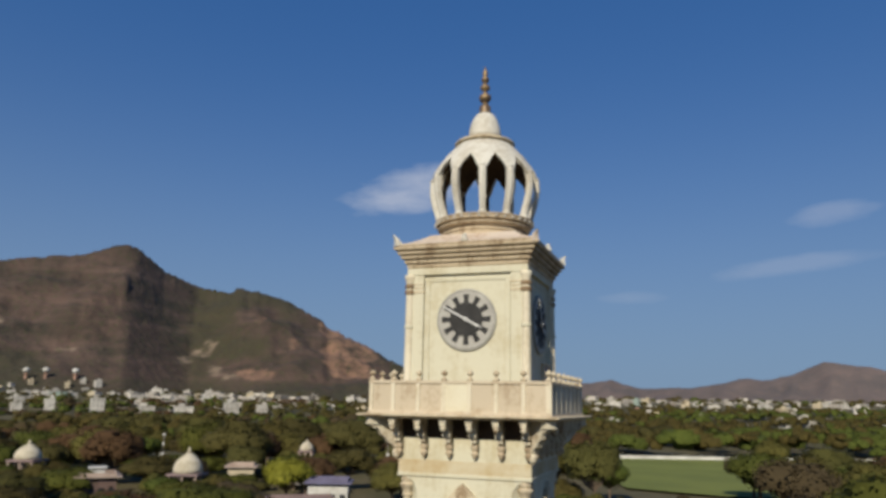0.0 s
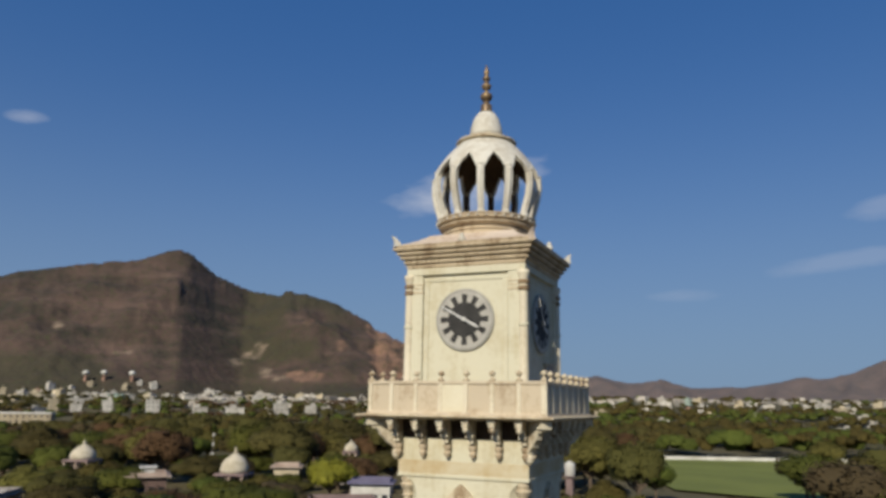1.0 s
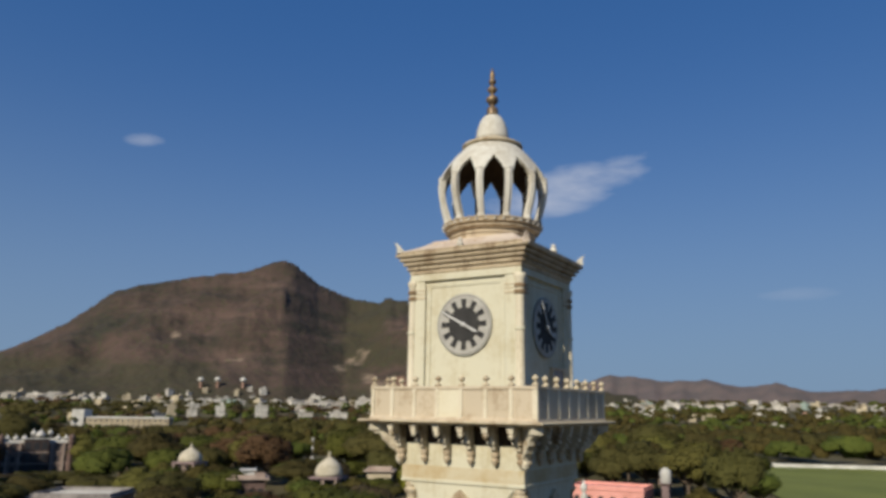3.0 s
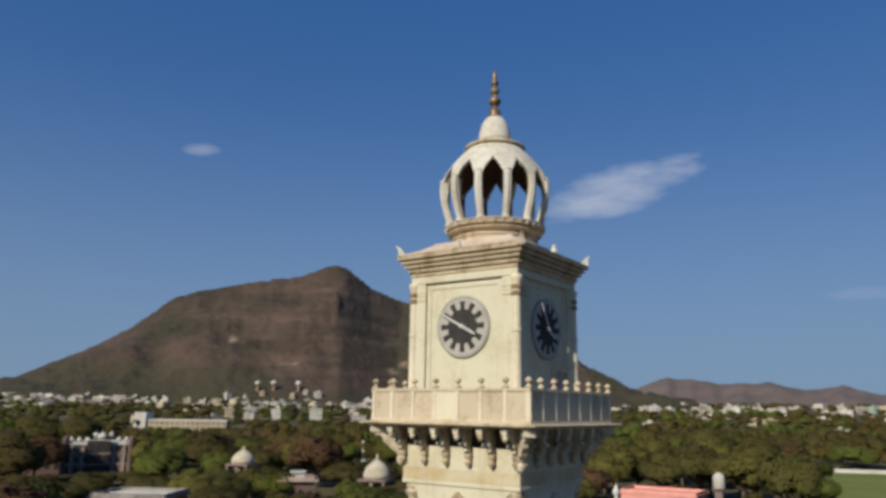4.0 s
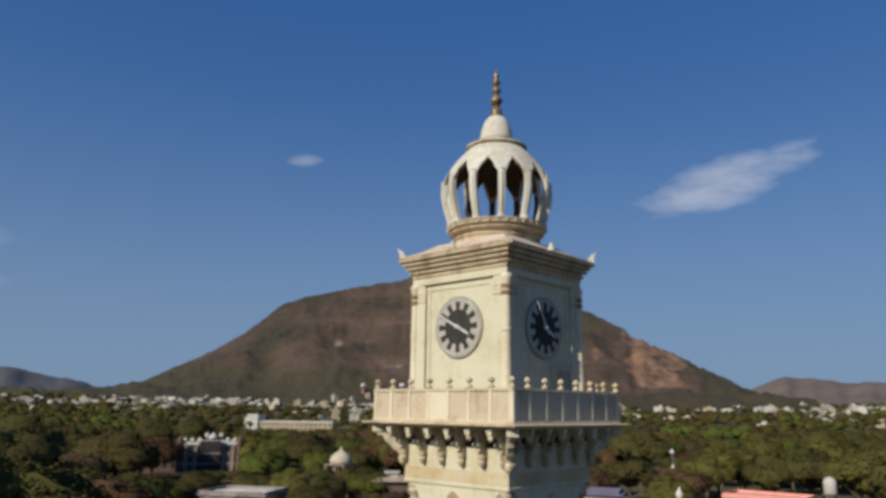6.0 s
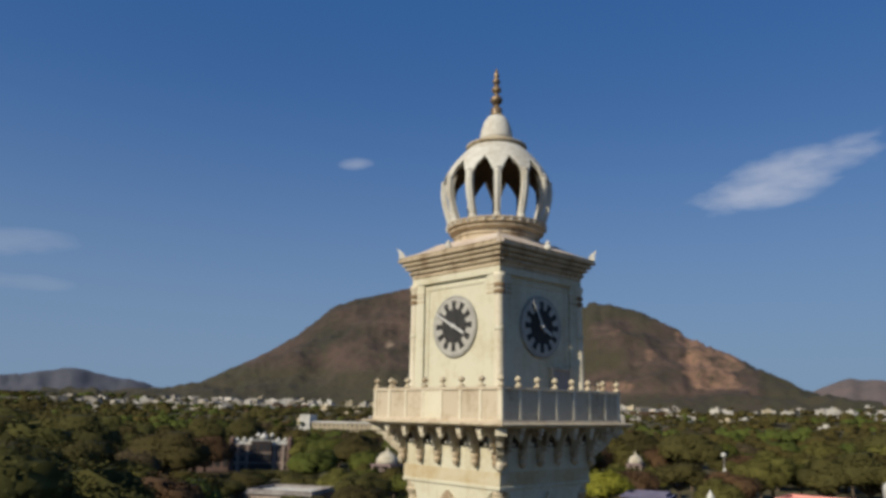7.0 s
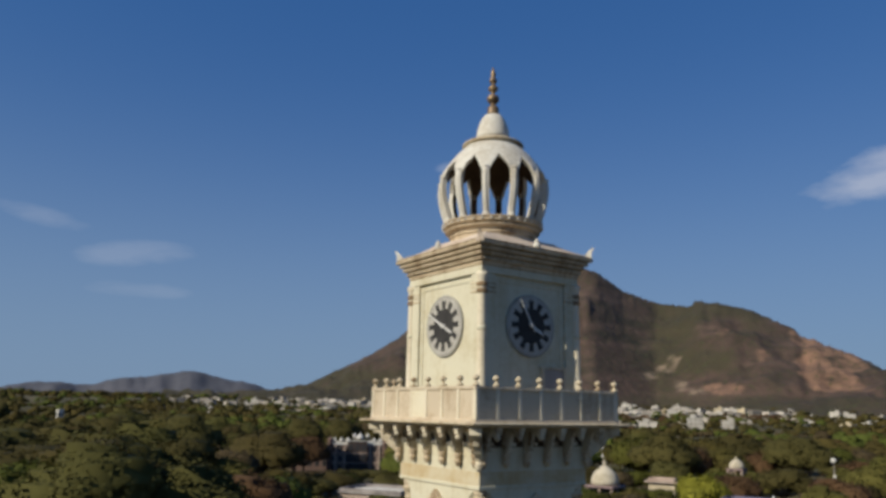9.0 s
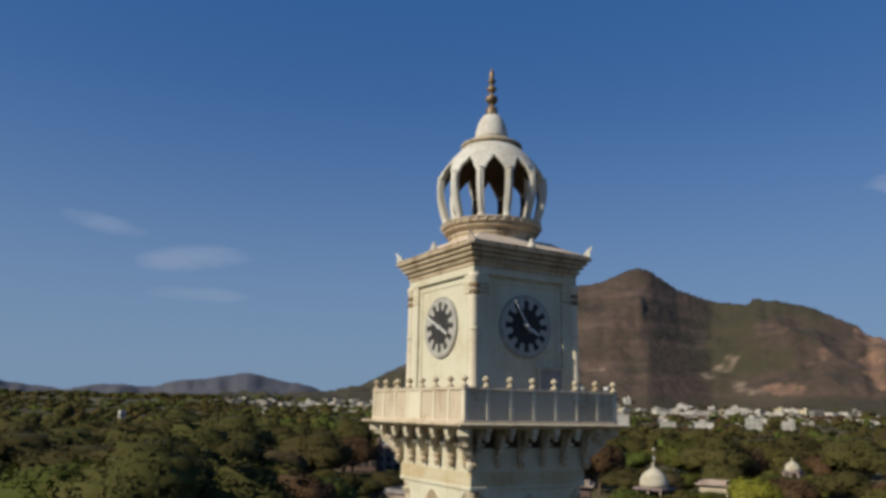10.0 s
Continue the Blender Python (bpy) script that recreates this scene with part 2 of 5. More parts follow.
def hill_material():
    m = mat("hill_rock", (0.082, 0.053, 0.040), (0.028, 0.027, 0.018), 0.008, 8, 0.95, 0.5, third=(0.052, 0.037, 0.027))
    n, l = m.node_tree.nodes, m.node_tree.links
    b = n["Principled BSDF"]
    base = b.inputs["Base Color"].links[0].from_socket
    bare = n.new("ShaderNodeVertexColor")
    bare.layer_name = "bare"
    spots, geo = n.new("ShaderNodeTexNoise"), n.new("ShaderNodeNewGeometry")
    spots.inputs["Scale"].default_value, spots.inputs["Detail"].default_value = 1.0, 8
    spots.inputs["Roughness"].default_value = 0.62
    lie = n.new("ShaderNodeMapping")
    lie.inputs["Scale"].default_value, lie.inputs["Rotation"].default_value = (0.020, 0.020, 0.048), (0.35, 0.25, 0)
    l.new(geo.outputs["Position"], lie.inputs["Vector"])
    l.new(lie.outputs["Vector"], spots.inputs["Vector"])
    mul = n.new("ShaderNodeMath")
    mul.operation = "MULTIPLY"
    split = n.new("ShaderNodeSeparateColor")
    l.new(bare.outputs["Color"], split.inputs[0])
    l.new(split.outputs[0], mul.inputs[0])
    l.new(spots.outputs["Fac"], mul.inputs[1])
    ramp = n.new("ShaderNodeValToRGB")
    ramp.color_ramp.elements[0].position, ramp.color_ramp.elements[1].position = 0.33, 0.58
    l.new(mul.outputs[0], ramp.inputs["Fac"])
    mix = n.new("ShaderNodeMix")
    mix.data_type = "RGBA"
    l.new(ramp.outputs["Color"], mix.inputs["Factor"])
    l.new(base, mix.inputs["A"])
    mix.inputs["B"].default_value = (0.225, 0.130, 0.084, 1)
    # bands of paler rock
    flat, bands = n.new("ShaderNodeMapping"), n.new("ShaderNodeTexNoise")
    flat.inputs["Scale"].default_value = (0.0045, 0.0045, 0.034)
    bands.inputs["Scale"].default_value, bands.inputs["Detail"].default_value = 1.0, 7
    l.new(geo.outputs["Position"], flat.inputs["Vector"])
    l.new(flat.outputs["Vector"], bands.inputs["Vector"])
    r3 = n.new("ShaderNodeValToRGB")
    r3.color_ramp.elements[0].position, r3.color_ramp.elements[1].position = 0.50, 0.72
    r3.color_ramp.elements[1].color = (0.7, 0.7, 0.7, 1)
    l.new(bands.outputs["Fac"], r3.inputs["Fac"])
    mix3 = n.new("ShaderNodeMix")
    mix3.data_type = "RGBA"
    l.new(r3.outputs["Color"], mix3.inputs["Factor"])
    l.new(mix.outputs["Result"], mix3.inputs["A"])
    mix3.inputs["B"].default_value = (0.125, 0.080, 0.062, 1)
    mix = mix3
    crumbs = n.new("ShaderNodeTexNoise")
    crumbs.inputs["Scale"].default_value, crumbs.inputs["Detail"].default_value = 0.055, 6
    l.new(geo.outputs["Position"], crumbs.inputs["Vector"])
    # scrub cover with painted spur shade, and pale boulders, both broken up by noise
    for k, (tone, lo, hi) in enumerate((((0.044, 0.039, 0.021, 1), 0.12, 0.42), ((0.22, 0.165, 0.118, 1), 0.24, 0.50))):
        by = n.new("ShaderNodeMath")
        by.operation = "MULTIPLY"
        l.new(split.outputs[k + 1], by.inputs[0])
        l.new((spots, crumbs)[k].outputs["Fac"], by.inputs[1])
        rk = n.new("ShaderNodeValToRGB")
        rk.color_ramp.elements[0].position, rk.color_ramp.elements[1].position = lo, hi
        rk.color_ramp.elements[1].color = (0.85, 0.85, 0.85, 1)
        l.new(by.outputs[0], rk.inputs["Fac"])
        mk = n.new("ShaderNodeMix")
        mk.data_type = "RGBA"
        l.new(rk.outputs["Color"], mk.inputs["Factor"])
        l.new(mix.outputs["Result"], mk.inputs["A"])
        mk.inputs["B"].default_value = tone
        mix = mk
    # scattered bushes
    dots = n.new("ShaderNodeTexVoronoi")
    dots.inputs["Scale"].default_value = 0.11
    l.new(geo.outputs["Position"], dots.inputs["Vector"])
    r2 = n.new("ShaderNodeValToRGB")
    r2.color_ramp.elements[0].position, r2.color_ramp.elements[1].position = 0.16, 0.34
    r2.color_ramp.elements[0].color, r2.color_ramp.elements[1].color = (0.75, 0.75, 0.75, 1), (0, 0, 0, 1)
    l.new(dots.outputs["Distance"], r2.inputs["Fac"])
    mix2 = n.new("ShaderNodeMix")
    mix2.data_type = "RGBA"
    l.new(r2.outputs["Color"], mix2.inputs["Factor"])
    l.new(mix.outputs["Result"], mix2.inputs["A"])
    mix2.inputs["B"].default_value = (0.050, 0.055, 0.022, 1)
    l.new(mix2.outputs["Result"], b.inputs["Base Color"])
    return m


HILL = hill_material()


# ---------------------------------------------------------------- mesh helpers
def part(name, bm, material, parent=None, label="", smooth=False, at=None):
    """Links a bmesh as one mesh object under its thing."""
    me = bpy.data.meshes.new(name)
    bm.normal_update()
    bm.to_mesh(me)
    bm.free()
    me.materials.append(material)
    if smooth:
        me.polygons.foreach_set("use_smooth", [True] * len(me.polygons))
    ob = new(name, me)
    ob.parent = parent
    if at is not None:
        ob.matrix_basis = at
    if label:
        tagged(ob, label=label)
    return ob


def again(ob, at, parent=None, name=None):
    """One more piece on the same mesh."""
    o = new(name or ob.name.split(".")[0], ob.data)
    o.parent = parent or ob.parent
    o.matrix_basis = at
    return o


def box(bm, x0, y0, z0, x1, y1, z1):
    v = [bm.verts.new(p) for p in ((x0, y0, z0), (x1, y0, z0), (x1, y1, z0), (x0, y1, z0), (x0, y0, z1), (x1, y0, z1), (x1, y1, z1), (x0, y1, z1))]
    for f in ((3, 2, 1, 0), (4, 5, 6, 7), (0, 1, 5, 4), (1, 2, 6, 5), (2, 3, 7, 6), (3, 0, 4, 7)):
        bm.faces.new([v[i] for i in f])
    return v


def boxes(*dims):
    bm = bmesh.new()
    for d in dims:
        box(bm, *d)
    return bm


def bevelled(bm, width, segments=2):
    bmesh.ops.bevel(bm, geom=bm.edges[:], offset=width, segments=segments, affect="EDGES", profile=0.6)
    return bm


def lathe(profile, n=24, bm=None, caps=True, centre=(0, 0)):
    """Turns (radius, height) pairs round the upright axis."""
    bm = bm or bmesh.new()
    rings = [[bm.verts.new((centre[0] + r * math.cos(2 * math.pi * k / n), centre[1] + r * math.sin(2 * math.pi * k / n), z)) for k in range(n)] for r, z in profile]
    for a, b in zip(rings, rings[1:]):
        for k in range(n):
            bm.faces.new((a[k], a[(k + 1) % n], b[(k + 1) % n], b[k]))
    if caps:
        bm.faces.new(rings[0][::-1])
        bm.faces.new(rings[-1])
    return bm


def square_loft(profile, bm=None):
    """Mitred mouldings round a square: (half width, height) pairs."""
    bm = bm or bmesh.new()
    rings = [[bm.verts.new((sx * h, sy * h, z)) for sx, sy in ((-1, -1), (1, -1), (1, 1), (-1, 1))] for h, z in profile]
    for a, b in zip(rings, rings[1:]):
        for k in range(4):
            bm.faces.new((a[k], a[(k + 1) % 4], b[(k + 1) % 4], b[k]))
    bm.faces.new(rings[0][::-1])
    bm.faces.new(rings[-1])
    return bm


def prism(outline, depth, bm=None):
    """An outline in the xz plane, given depth along y about zero."""
    bm = bm or bmesh.new()
    a = [bm.verts.new((x, -depth / 2, z)) for x, z in outline]
    b = [bm.verts.new((x, depth / 2, z)) for x, z in outline]
    bm.faces.new(a)
    bm.faces.new(b[::-1])
    k = len(a)
    for i in range(k):
        bm.faces.new((a[i], b[i], b[(i + 1) % k], a[(i + 1) % k]))
    bmesh.ops.recalc_face_normals(bm, faces=bm.faces)
    return bm


def thing(name, label, category, group="", at=None, kind=""):
    e = new(name)
    e.empty_display_size = 0.3
    if at is not None:
        e.matrix_basis = at
    return tagged(e, label=label, category=category, group=group, kind=kind)


def smoothstep(a, b, v):
    s = min(max((v - a) / (b - a), 0.0), 1.0)
    return s * s * (3 - 2 * s)


def polar(bearing, r, z=0.0):
    a = radians(bearing)
    return Vector((r * math.sin(a), r * math.cos(a), z))


def land(x, y):
    """The height of the ground: level round the tower, rising to the hills."""
    d = math.hypot(x, y)
    return -21 + 32 * smoothstep(380, 1350, d) + max(0.0, d - 1350) * 0.004


# ---------------------------------------------------------------- ground and hills
def build_ground():
    bm = bmesh.new()
    radii = [0.0, 20, 45, 80, 120, 160, 200, 240, 290, 340, 400, 470, 550, 640, 740, 850, 970, 1100, 1250, 1400, 1700, 2100, 2600, 3200, 3900, 4700]
    n, rings = 120, []
    for r in radii[1:]:
        ring = []
        for k in range(n):
            p = polar(360 * k / n, r)
            wob = 0.5 * noise.noise(p * 0.02) if r > 50 else 0
            ring.append(bm.verts.new((p.x, p.y, land(p.x, p.y) + wob - 0.4)))
        rings.append(ring)
    c = bm.verts.new((0, 0, -21.4))
    for k in range(n):
        bm.faces.new((c, rings[0][(k + 1) % n], rings[0][k]))
    for a, b in zip(rings, rings[1:]):
        for k in range(n):
            bm.faces.new((a[k], a[(k + 1) % n], b[(k + 1) % n], b[k]))
    bmesh.ops.recalc_face_normals(bm, faces=bm.faces)
    ob = part("ground", bm, EARTH, smooth=True)
    tagged(ob, "dry brown earth with patches of thin grass under the trees", "ground", kind="structure")


def between(table, v):
    if v <= table[0][0]:
        return table[0][1]
    for (a, p), (b, q) in zip(table, table[1:]):
        if v <= b:
            s = (v - a) / (b - a)
            return p + (q - p) * s
    return table[-1][1]


# skyline of the hill: bearing, tangent of its height over the eye
CREST = [(-74, 0.012), (-70, 0.019), (-66, 0.027), (-63.7, 0.047), (-61.2, 0.069), (-58.8, 0.095), (-55.9, 0.139), (-54.3, 0.150), (-50, 0.168), (-46.5, 0.179),
         (-44.6, 0.194), (-43.7, 0.197), (-42.8, 0.190), (-41, 0.165), (-38.5, 0.147), (-36.4, 0.142), (-36.0, 0.143), (-35.7, 0.149), (-35.2, 0.149), (-34.9, 0.145), (-34.2, 0.146), (-31.9, 0.135), (-30.2, 0.120), (-29.0, 0.109), (-28.75, 0.102), (-28.3, 0.096), (-27.8, 0.0965), (-27.3, 0.090), (-25.9, 0.080), (-22.7, 0.050), (-20.1, 0.020), (-17.6, 0.0)]


def build_hill():
    bm = bmesh.new()
    col = bm.loops.layers.color.new("bare")
    azs = [-76 + 0.18 * i for i in range(334)]
    steps = 110
    grid, bare = [], {}
    for az in azs:
        crest_r = 1560 - 250 * smoothstep(-34, -19, az)
        # the spur's far side falls back behind its edge
        lag = max(0.0, az + 43.5)
        recess = 112 * min(1.0, lag * lag / (lag + 0.35) / 4.4) * (1 - smoothstep(-38.9, -33.5, az))
        facet = smoothstep(-43.7, -43.2, az) * (1 - smoothstep(-40.2, -38.2, az))
        foot = 1075 + 60 * math.exp(-((az + 56) / 3.0) ** 2) + recess
        foot -= 70 * smoothstep(-36, -28, az)
        crest_r += recess
        el = between(CREST, az)
        top = el * crest_r + 0.3
        row = []
        for j in range(steps):
            r = 960 + (2250 - 960) * j / (steps - 1)
            p = polar(az, r)
            ground = land(p.x, p.y) - 3
            u = (r - foot) / (crest_r - foot)
            if u <= 0:
                h = 0.0
            elif u <= 1:
                h = u ** 1.2
            else:
                h = max(0.0, 1 - (u - 1) * 1.1)
            q = Vector((p.x, p.y, 0))
            env = 4 * h * (1 - h) if u < 1 else 0.0
            gully = noise.fractal(Vector((az * 0.55, u * 0.9 + az * 0.05, 3.1)), 1.0, 2.2, 5)
            rough = noise.fractal(q * 0.012, 0.9, 2.1, 6)
            broad = noise.fractal(Vector((p.x * 0.0042 + p.y * 0.001, p.y * 0.0042 - p.x * 0.002, 9.3)), 1.0, 2.0, 4)
            ledge = noise.ridged_multi_fractal(Vector((az * 0.2, u * 5, 1.7)), 1.0, 2.0, 4, 1.0, 2.0)
            edge = 2.6 * noise.noise(Vector((az * 4.6, 0, 5))) + 2.0 * noise.noise(Vector((az * 1.9, 0, 5))) + 2.4 * noise.noise(Vector((az * 0.9, 2, 5)))
            env *= 1 - 0.75 * facet
            z = ground + (top - ground) * h + env * (5 * gully + 26 * broad + 17 * rough + 5 * (ledge - 1)) + edge * smoothstep(0.6, 1.0, h)
            if h <= 0:
                z = ground
            v = bm.verts.new((p.x, p.y, z))
            e = z / r
            jag = az + 1.1 * noise.noise(Vector((p.x * 0.02, p.y * 0.02, z * 0.02))) + 14 * (e - 0.06)
            spot = smoothstep(-30.2, -28.2, jag) * (1 - smoothstep(-25.4, -23.6, jag)) * smoothstep(0.022, 0.034, e) * 1.0
            for a0, e0, wa, we, k in ((-33.9, 0.107, 1.3, 0.016, 1.0), (-31.2, 0.078, 1.5, 0.024, 0.95), (-33.8, 0.035, 2.6, 0.014, 1.3), (-50.5, 0.10, 3.2, 0.020, 0.6), (-47.5, 0.07, 2.5, 0.012, 0.6)):
                spot = max(spot, k * math.exp(-((az - a0) / wa) ** 2 - ((e - e0) / we) ** 2))
            face = 0.55 * math.exp(-((az + 45.2) / 1.6) ** 2) * smoothstep(0.03, 0.12, e)
            # facet term paints the spur's own shade in scrub colour; other terms are cover
            scrub = max(0.55 * facet, 0.95 * smoothstep(-41, -38, az) * (1 - smoothstep(-30.5, -28.6, az)) * (1 - min(1.0, 1.2 * spot)), smoothstep(-24.6, -23.2, az), 0.95 * (1 - smoothstep(0.045, 0.075, e)) * (1 - smoothstep(-49, -46, az)), 0.8 * (1 - smoothstep(0.022, 0.036, e)), 0.55 * (1 - smoothstep(-60, -55, az)))
            pale = 0.0
            for a0, e0, wa, we in ((-37.9, 0.060, 1.5, 0.012), (-36.9, 0.038, 1.1, 0.016), (-39.1, 0.050, 1.5, 0.011), (-35.9, 0.030, 1.6, 0.009), (-37.3, 0.072, 1.1, 0.011), (-51.5, 0.088, 1.0, 0.010), (-47.0, 0.058, 1.6, 0.006)):
                pale = max(pale, math.exp(-((az - a0) / wa) ** 2 - ((e - e0) / we) ** 2))
            bare[v] = min(1.0, max(spot, face)), scrub, pale
            row.append(v)
        grid.append(row)
    for a, b in zip(grid, grid[1:]):
        for j in range(steps - 1):
            f = bm.faces.new((a[j], b[j], b[j + 1], a[j + 1]))
            for lp in f.loops:
                s = bare[lp.vert]
                lp[col] = (*s, 1)
    bmesh.ops.recalc_face_normals(bm, faces=bm.faces)
    ob = part("mountain", bm, HILL, smooth=True)
    tagged(ob, "steep brown rocky hill with thin scrub and bare reddish slopes", "hill", kind="structure")


def slope_height(x, y):
    """Height of the hill's surface, or of the plain before it."""
    hit = SLOPE.ray_cast(Vector((x, y, 900)), Vector((0, 0, -1)))
    return max(land(x, y), hit[0].z) if hit[0] else land(x, y)


def far_range(name, label, table, r, material, depth=500, seed=0.0):
    bm = bmesh.new()
    a0, a1 = table[0][0], table[-1][0]
    n, m, grid = int((a1 - a0) / 0.25) + 1, 14, []
    for i in range(n):
        az = a0 + (a1 - a0) * i / (n - 1)
        top = between(table, az) * r + 0.3 + 5 * noise.fractal(Vector((az * 0.8, seed, 0)), 1.0, 2.0, 4)
        row = []
        for j in range(m):
            u = j / (m - 1) * 2
            h = u ** 1.3 if u <= 1 else max(0, 2 - u)
            rr = r - depth + depth * u
            p = polar(az, rr)
            z0 = land(p.x, p.y) - 12
            wave = 30 * noise.fractal(Vector((az * 0.8, u * 2.4, seed)), 1.0, 2.0, 5) * 4 * h * (1 - h)
            row.append(bm.verts.new((p.x, p.y, z0 + (top - z0) * h + wave)))
        grid.append(row)
    for a, b in zip(grid, grid[1:]):
        for j in range(m - 1):
            bm.faces.new((a[j], b[j], b[j + 1], a[j + 1]))
    bmesh.ops.recalc_face_normals(bm, faces=bm.faces)
    ob = part(name, bm, material, smooth=True)
    tagged(ob, label, "hills", kind="structure")


build_ground()
build_hill()
shape = bpy.data.objects["mountain"].data
SLOPE = BVHTree.FromPolygons([v.co.copy() for v in shape.vertices], [tuple(f.vertices) for f in shape.polygons])
far_range("far_hills_north", "low reddish brown bare hills far behind the town, mauve-grey haze painted in", [(-30, 0.016), (-25, 0.022), (-21, 0.031), (-18.2, 0.048), (-16, 0.046), (-14.5, 0.040), (-11.5, 0.042), (-9, 0.033), (-6.6, 0.037), (-4.5, 0.028), (-3, 0.026), (0.5, 0.031), (2.5, 0.043), (4.6, 0.040), (6.2, 0.052), (8.2, 0.065), (10.2, 0.059), (14, 0.040), (20, 0.02), (30, 0.03), (45, 0.01)], 3500, HAZED_ROCK, 650, 1.3)
far_range("far_hills_west", "low scrubby hills far off beyond the trees, haze painted in blue-grey", [(-120, 0.01), (-105, 0.03), (-96, 0.03), (-89.8, 0.027), (-86.4, 0.018), (-84.5, 0.023), (-82.9, 0.026), (-80.5, 0.024), (-78.8, 0.034), (-76.5, 0.037), (-74.5, 0.0445), (-72.8, 0.0445), (-71.5, 0.037), (-70, 0.033), (-68.2, 0.024), (-66, 0.022), (-62, 0.012)], 3700, HAZE_BLUE, 600, 7.7)


# ---------------------------------------------------------------- the clock tower
def turn(k):
    return pose(0, 0, 0, 0, 0, 90 * k)


def dome_radius(z):
    """The swelling outline of the lantern dome."""
    return between([(6.82, 1.69), (7.05, 1.77), (7.35, 1.87), (7.7, 1.96), (8.05, 2.00), (8.4, 1.97), (8.7, 1.87), (9.0, 1.67), (9.3, 1.45), (9.55, 1.22), (9.8, 0.98), (9.95, 0.8)], z)


def build_lantern(tower):
    bays, first, half_open = 12, 14.0, radians(11.5)
    bay = 2 * math.pi / bays
    spring, apex, sill, top = 8.36, 9.02, 6.83, 9.92
    rows = 16

    def arch(t):
        u = abs(t) / half_open
        lift = 1 - u ** 1.35 if u < 1 else 0.0
        cusp = 0.05 * abs(math.sin(u * math.pi * 2.0)) * (u < 0.98)
        return spring + (apex - spring) * lift - cusp

    # each upright with its share of the vault is one rib of the dome
    bm = bmesh.new()
    m = 9
    span = bay / 2 - half_open
    offsets = [(-bay / 2 + half_open * i / m, True) for i in range(m + 1)]
    offsets += [(-span + 2 * span * i / 4, False) for i in range(5)]
    offsets += [(span + half_open * i / m, True) for i in range(m + 1)]
    strips = []
    for t, is_open in offsets:
        off = t + bay / 2 if t < 0 else t - bay / 2
        low = arch(off) if is_open else sill
        strip = []
        for j in range(rows + 1):
            z = low + (top - low) * j / rows
            r = dome_radius(z) - (0.02 if is_open and j == 0 else 0)
            a = t
            strip.append((r * math.cos(a), r * math.sin(a), z))
        strips.append(strip)
    verts = [[bm.verts.new(p) for p in s] for s in strips]
    for a, b in zip(verts, verts[1:]):
        if (a[0].co - b[0].co).length > 0.9:
            continue
        for j in range(rows):
            bm.faces.new((a[j], b[j], b[j + 1], a[j + 1]))
    bmesh.ops.remove_doubles(bm, verts=bm.verts, dist=0.0005)
    bmesh.ops.recalc_face_normals(bm, faces=bm.faces)
    if sum(f.normal.dot(f.calc_center_median() - Vector((0, 0, 8.3))) for f in bm.faces) < 0:
        bmesh.ops.reverse_faces(bm, faces=bm.faces)
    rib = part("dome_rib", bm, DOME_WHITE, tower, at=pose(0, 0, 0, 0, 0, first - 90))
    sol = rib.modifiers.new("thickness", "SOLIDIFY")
    rib.data.materials.append(VAULT_AND_SHADE)
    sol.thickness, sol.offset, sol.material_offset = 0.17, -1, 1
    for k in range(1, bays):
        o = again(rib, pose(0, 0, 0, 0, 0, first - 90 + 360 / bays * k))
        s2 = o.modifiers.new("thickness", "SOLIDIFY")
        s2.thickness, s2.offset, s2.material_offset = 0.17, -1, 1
    # the rounded shaft on each rib, following the swelling of the dome
    shaft, rings = bmesh.new(), []
    for i in range(11):
        z = 6.84 + 1.58 * i / 10
        r, w = dome_radius(z) - 0.045, 0.098 - 0.016 * math.sin(math.pi * i / 10)
        rings.append([shaft.verts.new((r + w * math.cos(2 * math.pi * k / 10), w * math.sin(2 * math.pi * k / 10), z)) for k in range(10)])
    for a, b in zip(rings, rings[1:]):
        for k in range(10):
            shaft.faces.new((a[k], a[(k + 1) % 10], b[(k + 1) % 10], b[k]))
    shaft.faces.new(rings[0][::-1])
    shaft.faces.new(rings[-1])
    head = lathe([(0.09, 8.32), (0.125, 8.36), (0.105, 8.40), (0.138, 8.45), (0.138, 8.49), (0.07, 8.54)], 10, centre=(dome_radius(8.48) - 0.05, 0))
    foot = lathe([(0.14, 6.82), (0.14, 6.89), (0.105, 6.93), (0.12, 6.97), (0.09, 7.02)], 10, centre=(dome_radius(6.92) - 0.05, 0))
    trio = None
    for k in range(bays):
        m = pose(0, 0, 0, 0, 0, first - 90 + 360 / bays * k)
        if trio:
            for piece in trio:
                again(piece, m)
        else:
            trio = [part("rib_shaft", shaft, DOME_WHITE, tower, at=m, smooth=True), part("rib_capital", head, DOME_WHITE, tower, at=m), part("rib_base", foot, DOME_WHITE, tower, at=m)]
    part("dome_drum", lathe([(1.50, 6.05), (1.50, 6.27), (1.55, 6.29), (1.55, 6.35), (1.51, 6.37), (1.53, 6.45), (1.67, 6.49), (1.70, 6.52), (1.70, 6.56), (1.63, 6.58), (1.64, 6.61), (1.74, 6.64), (1.76, 6.66), (1.76, 6.76), (1.81, 6.77), (1.81, 6.81), (1.74, 6.83), (1.2, 6.85)], 48), CORNICE, tower, "weathered moulded stone drum")
    bead = lathe([(0.02, -0.042), (0.05, -0.025), (0.05, 0.025), (0.02, 0.042)], 6)
    first_bead = part("bead", bead, DOME_WHITE, tower, at=pose(1.78, 0, 6.71))
    for k in range(1, 36):
        again(first_bead, pose(1.78 * math.cos(k * math.pi / 18), 1.78 * math.sin(k * math.pi / 18), 6.71))
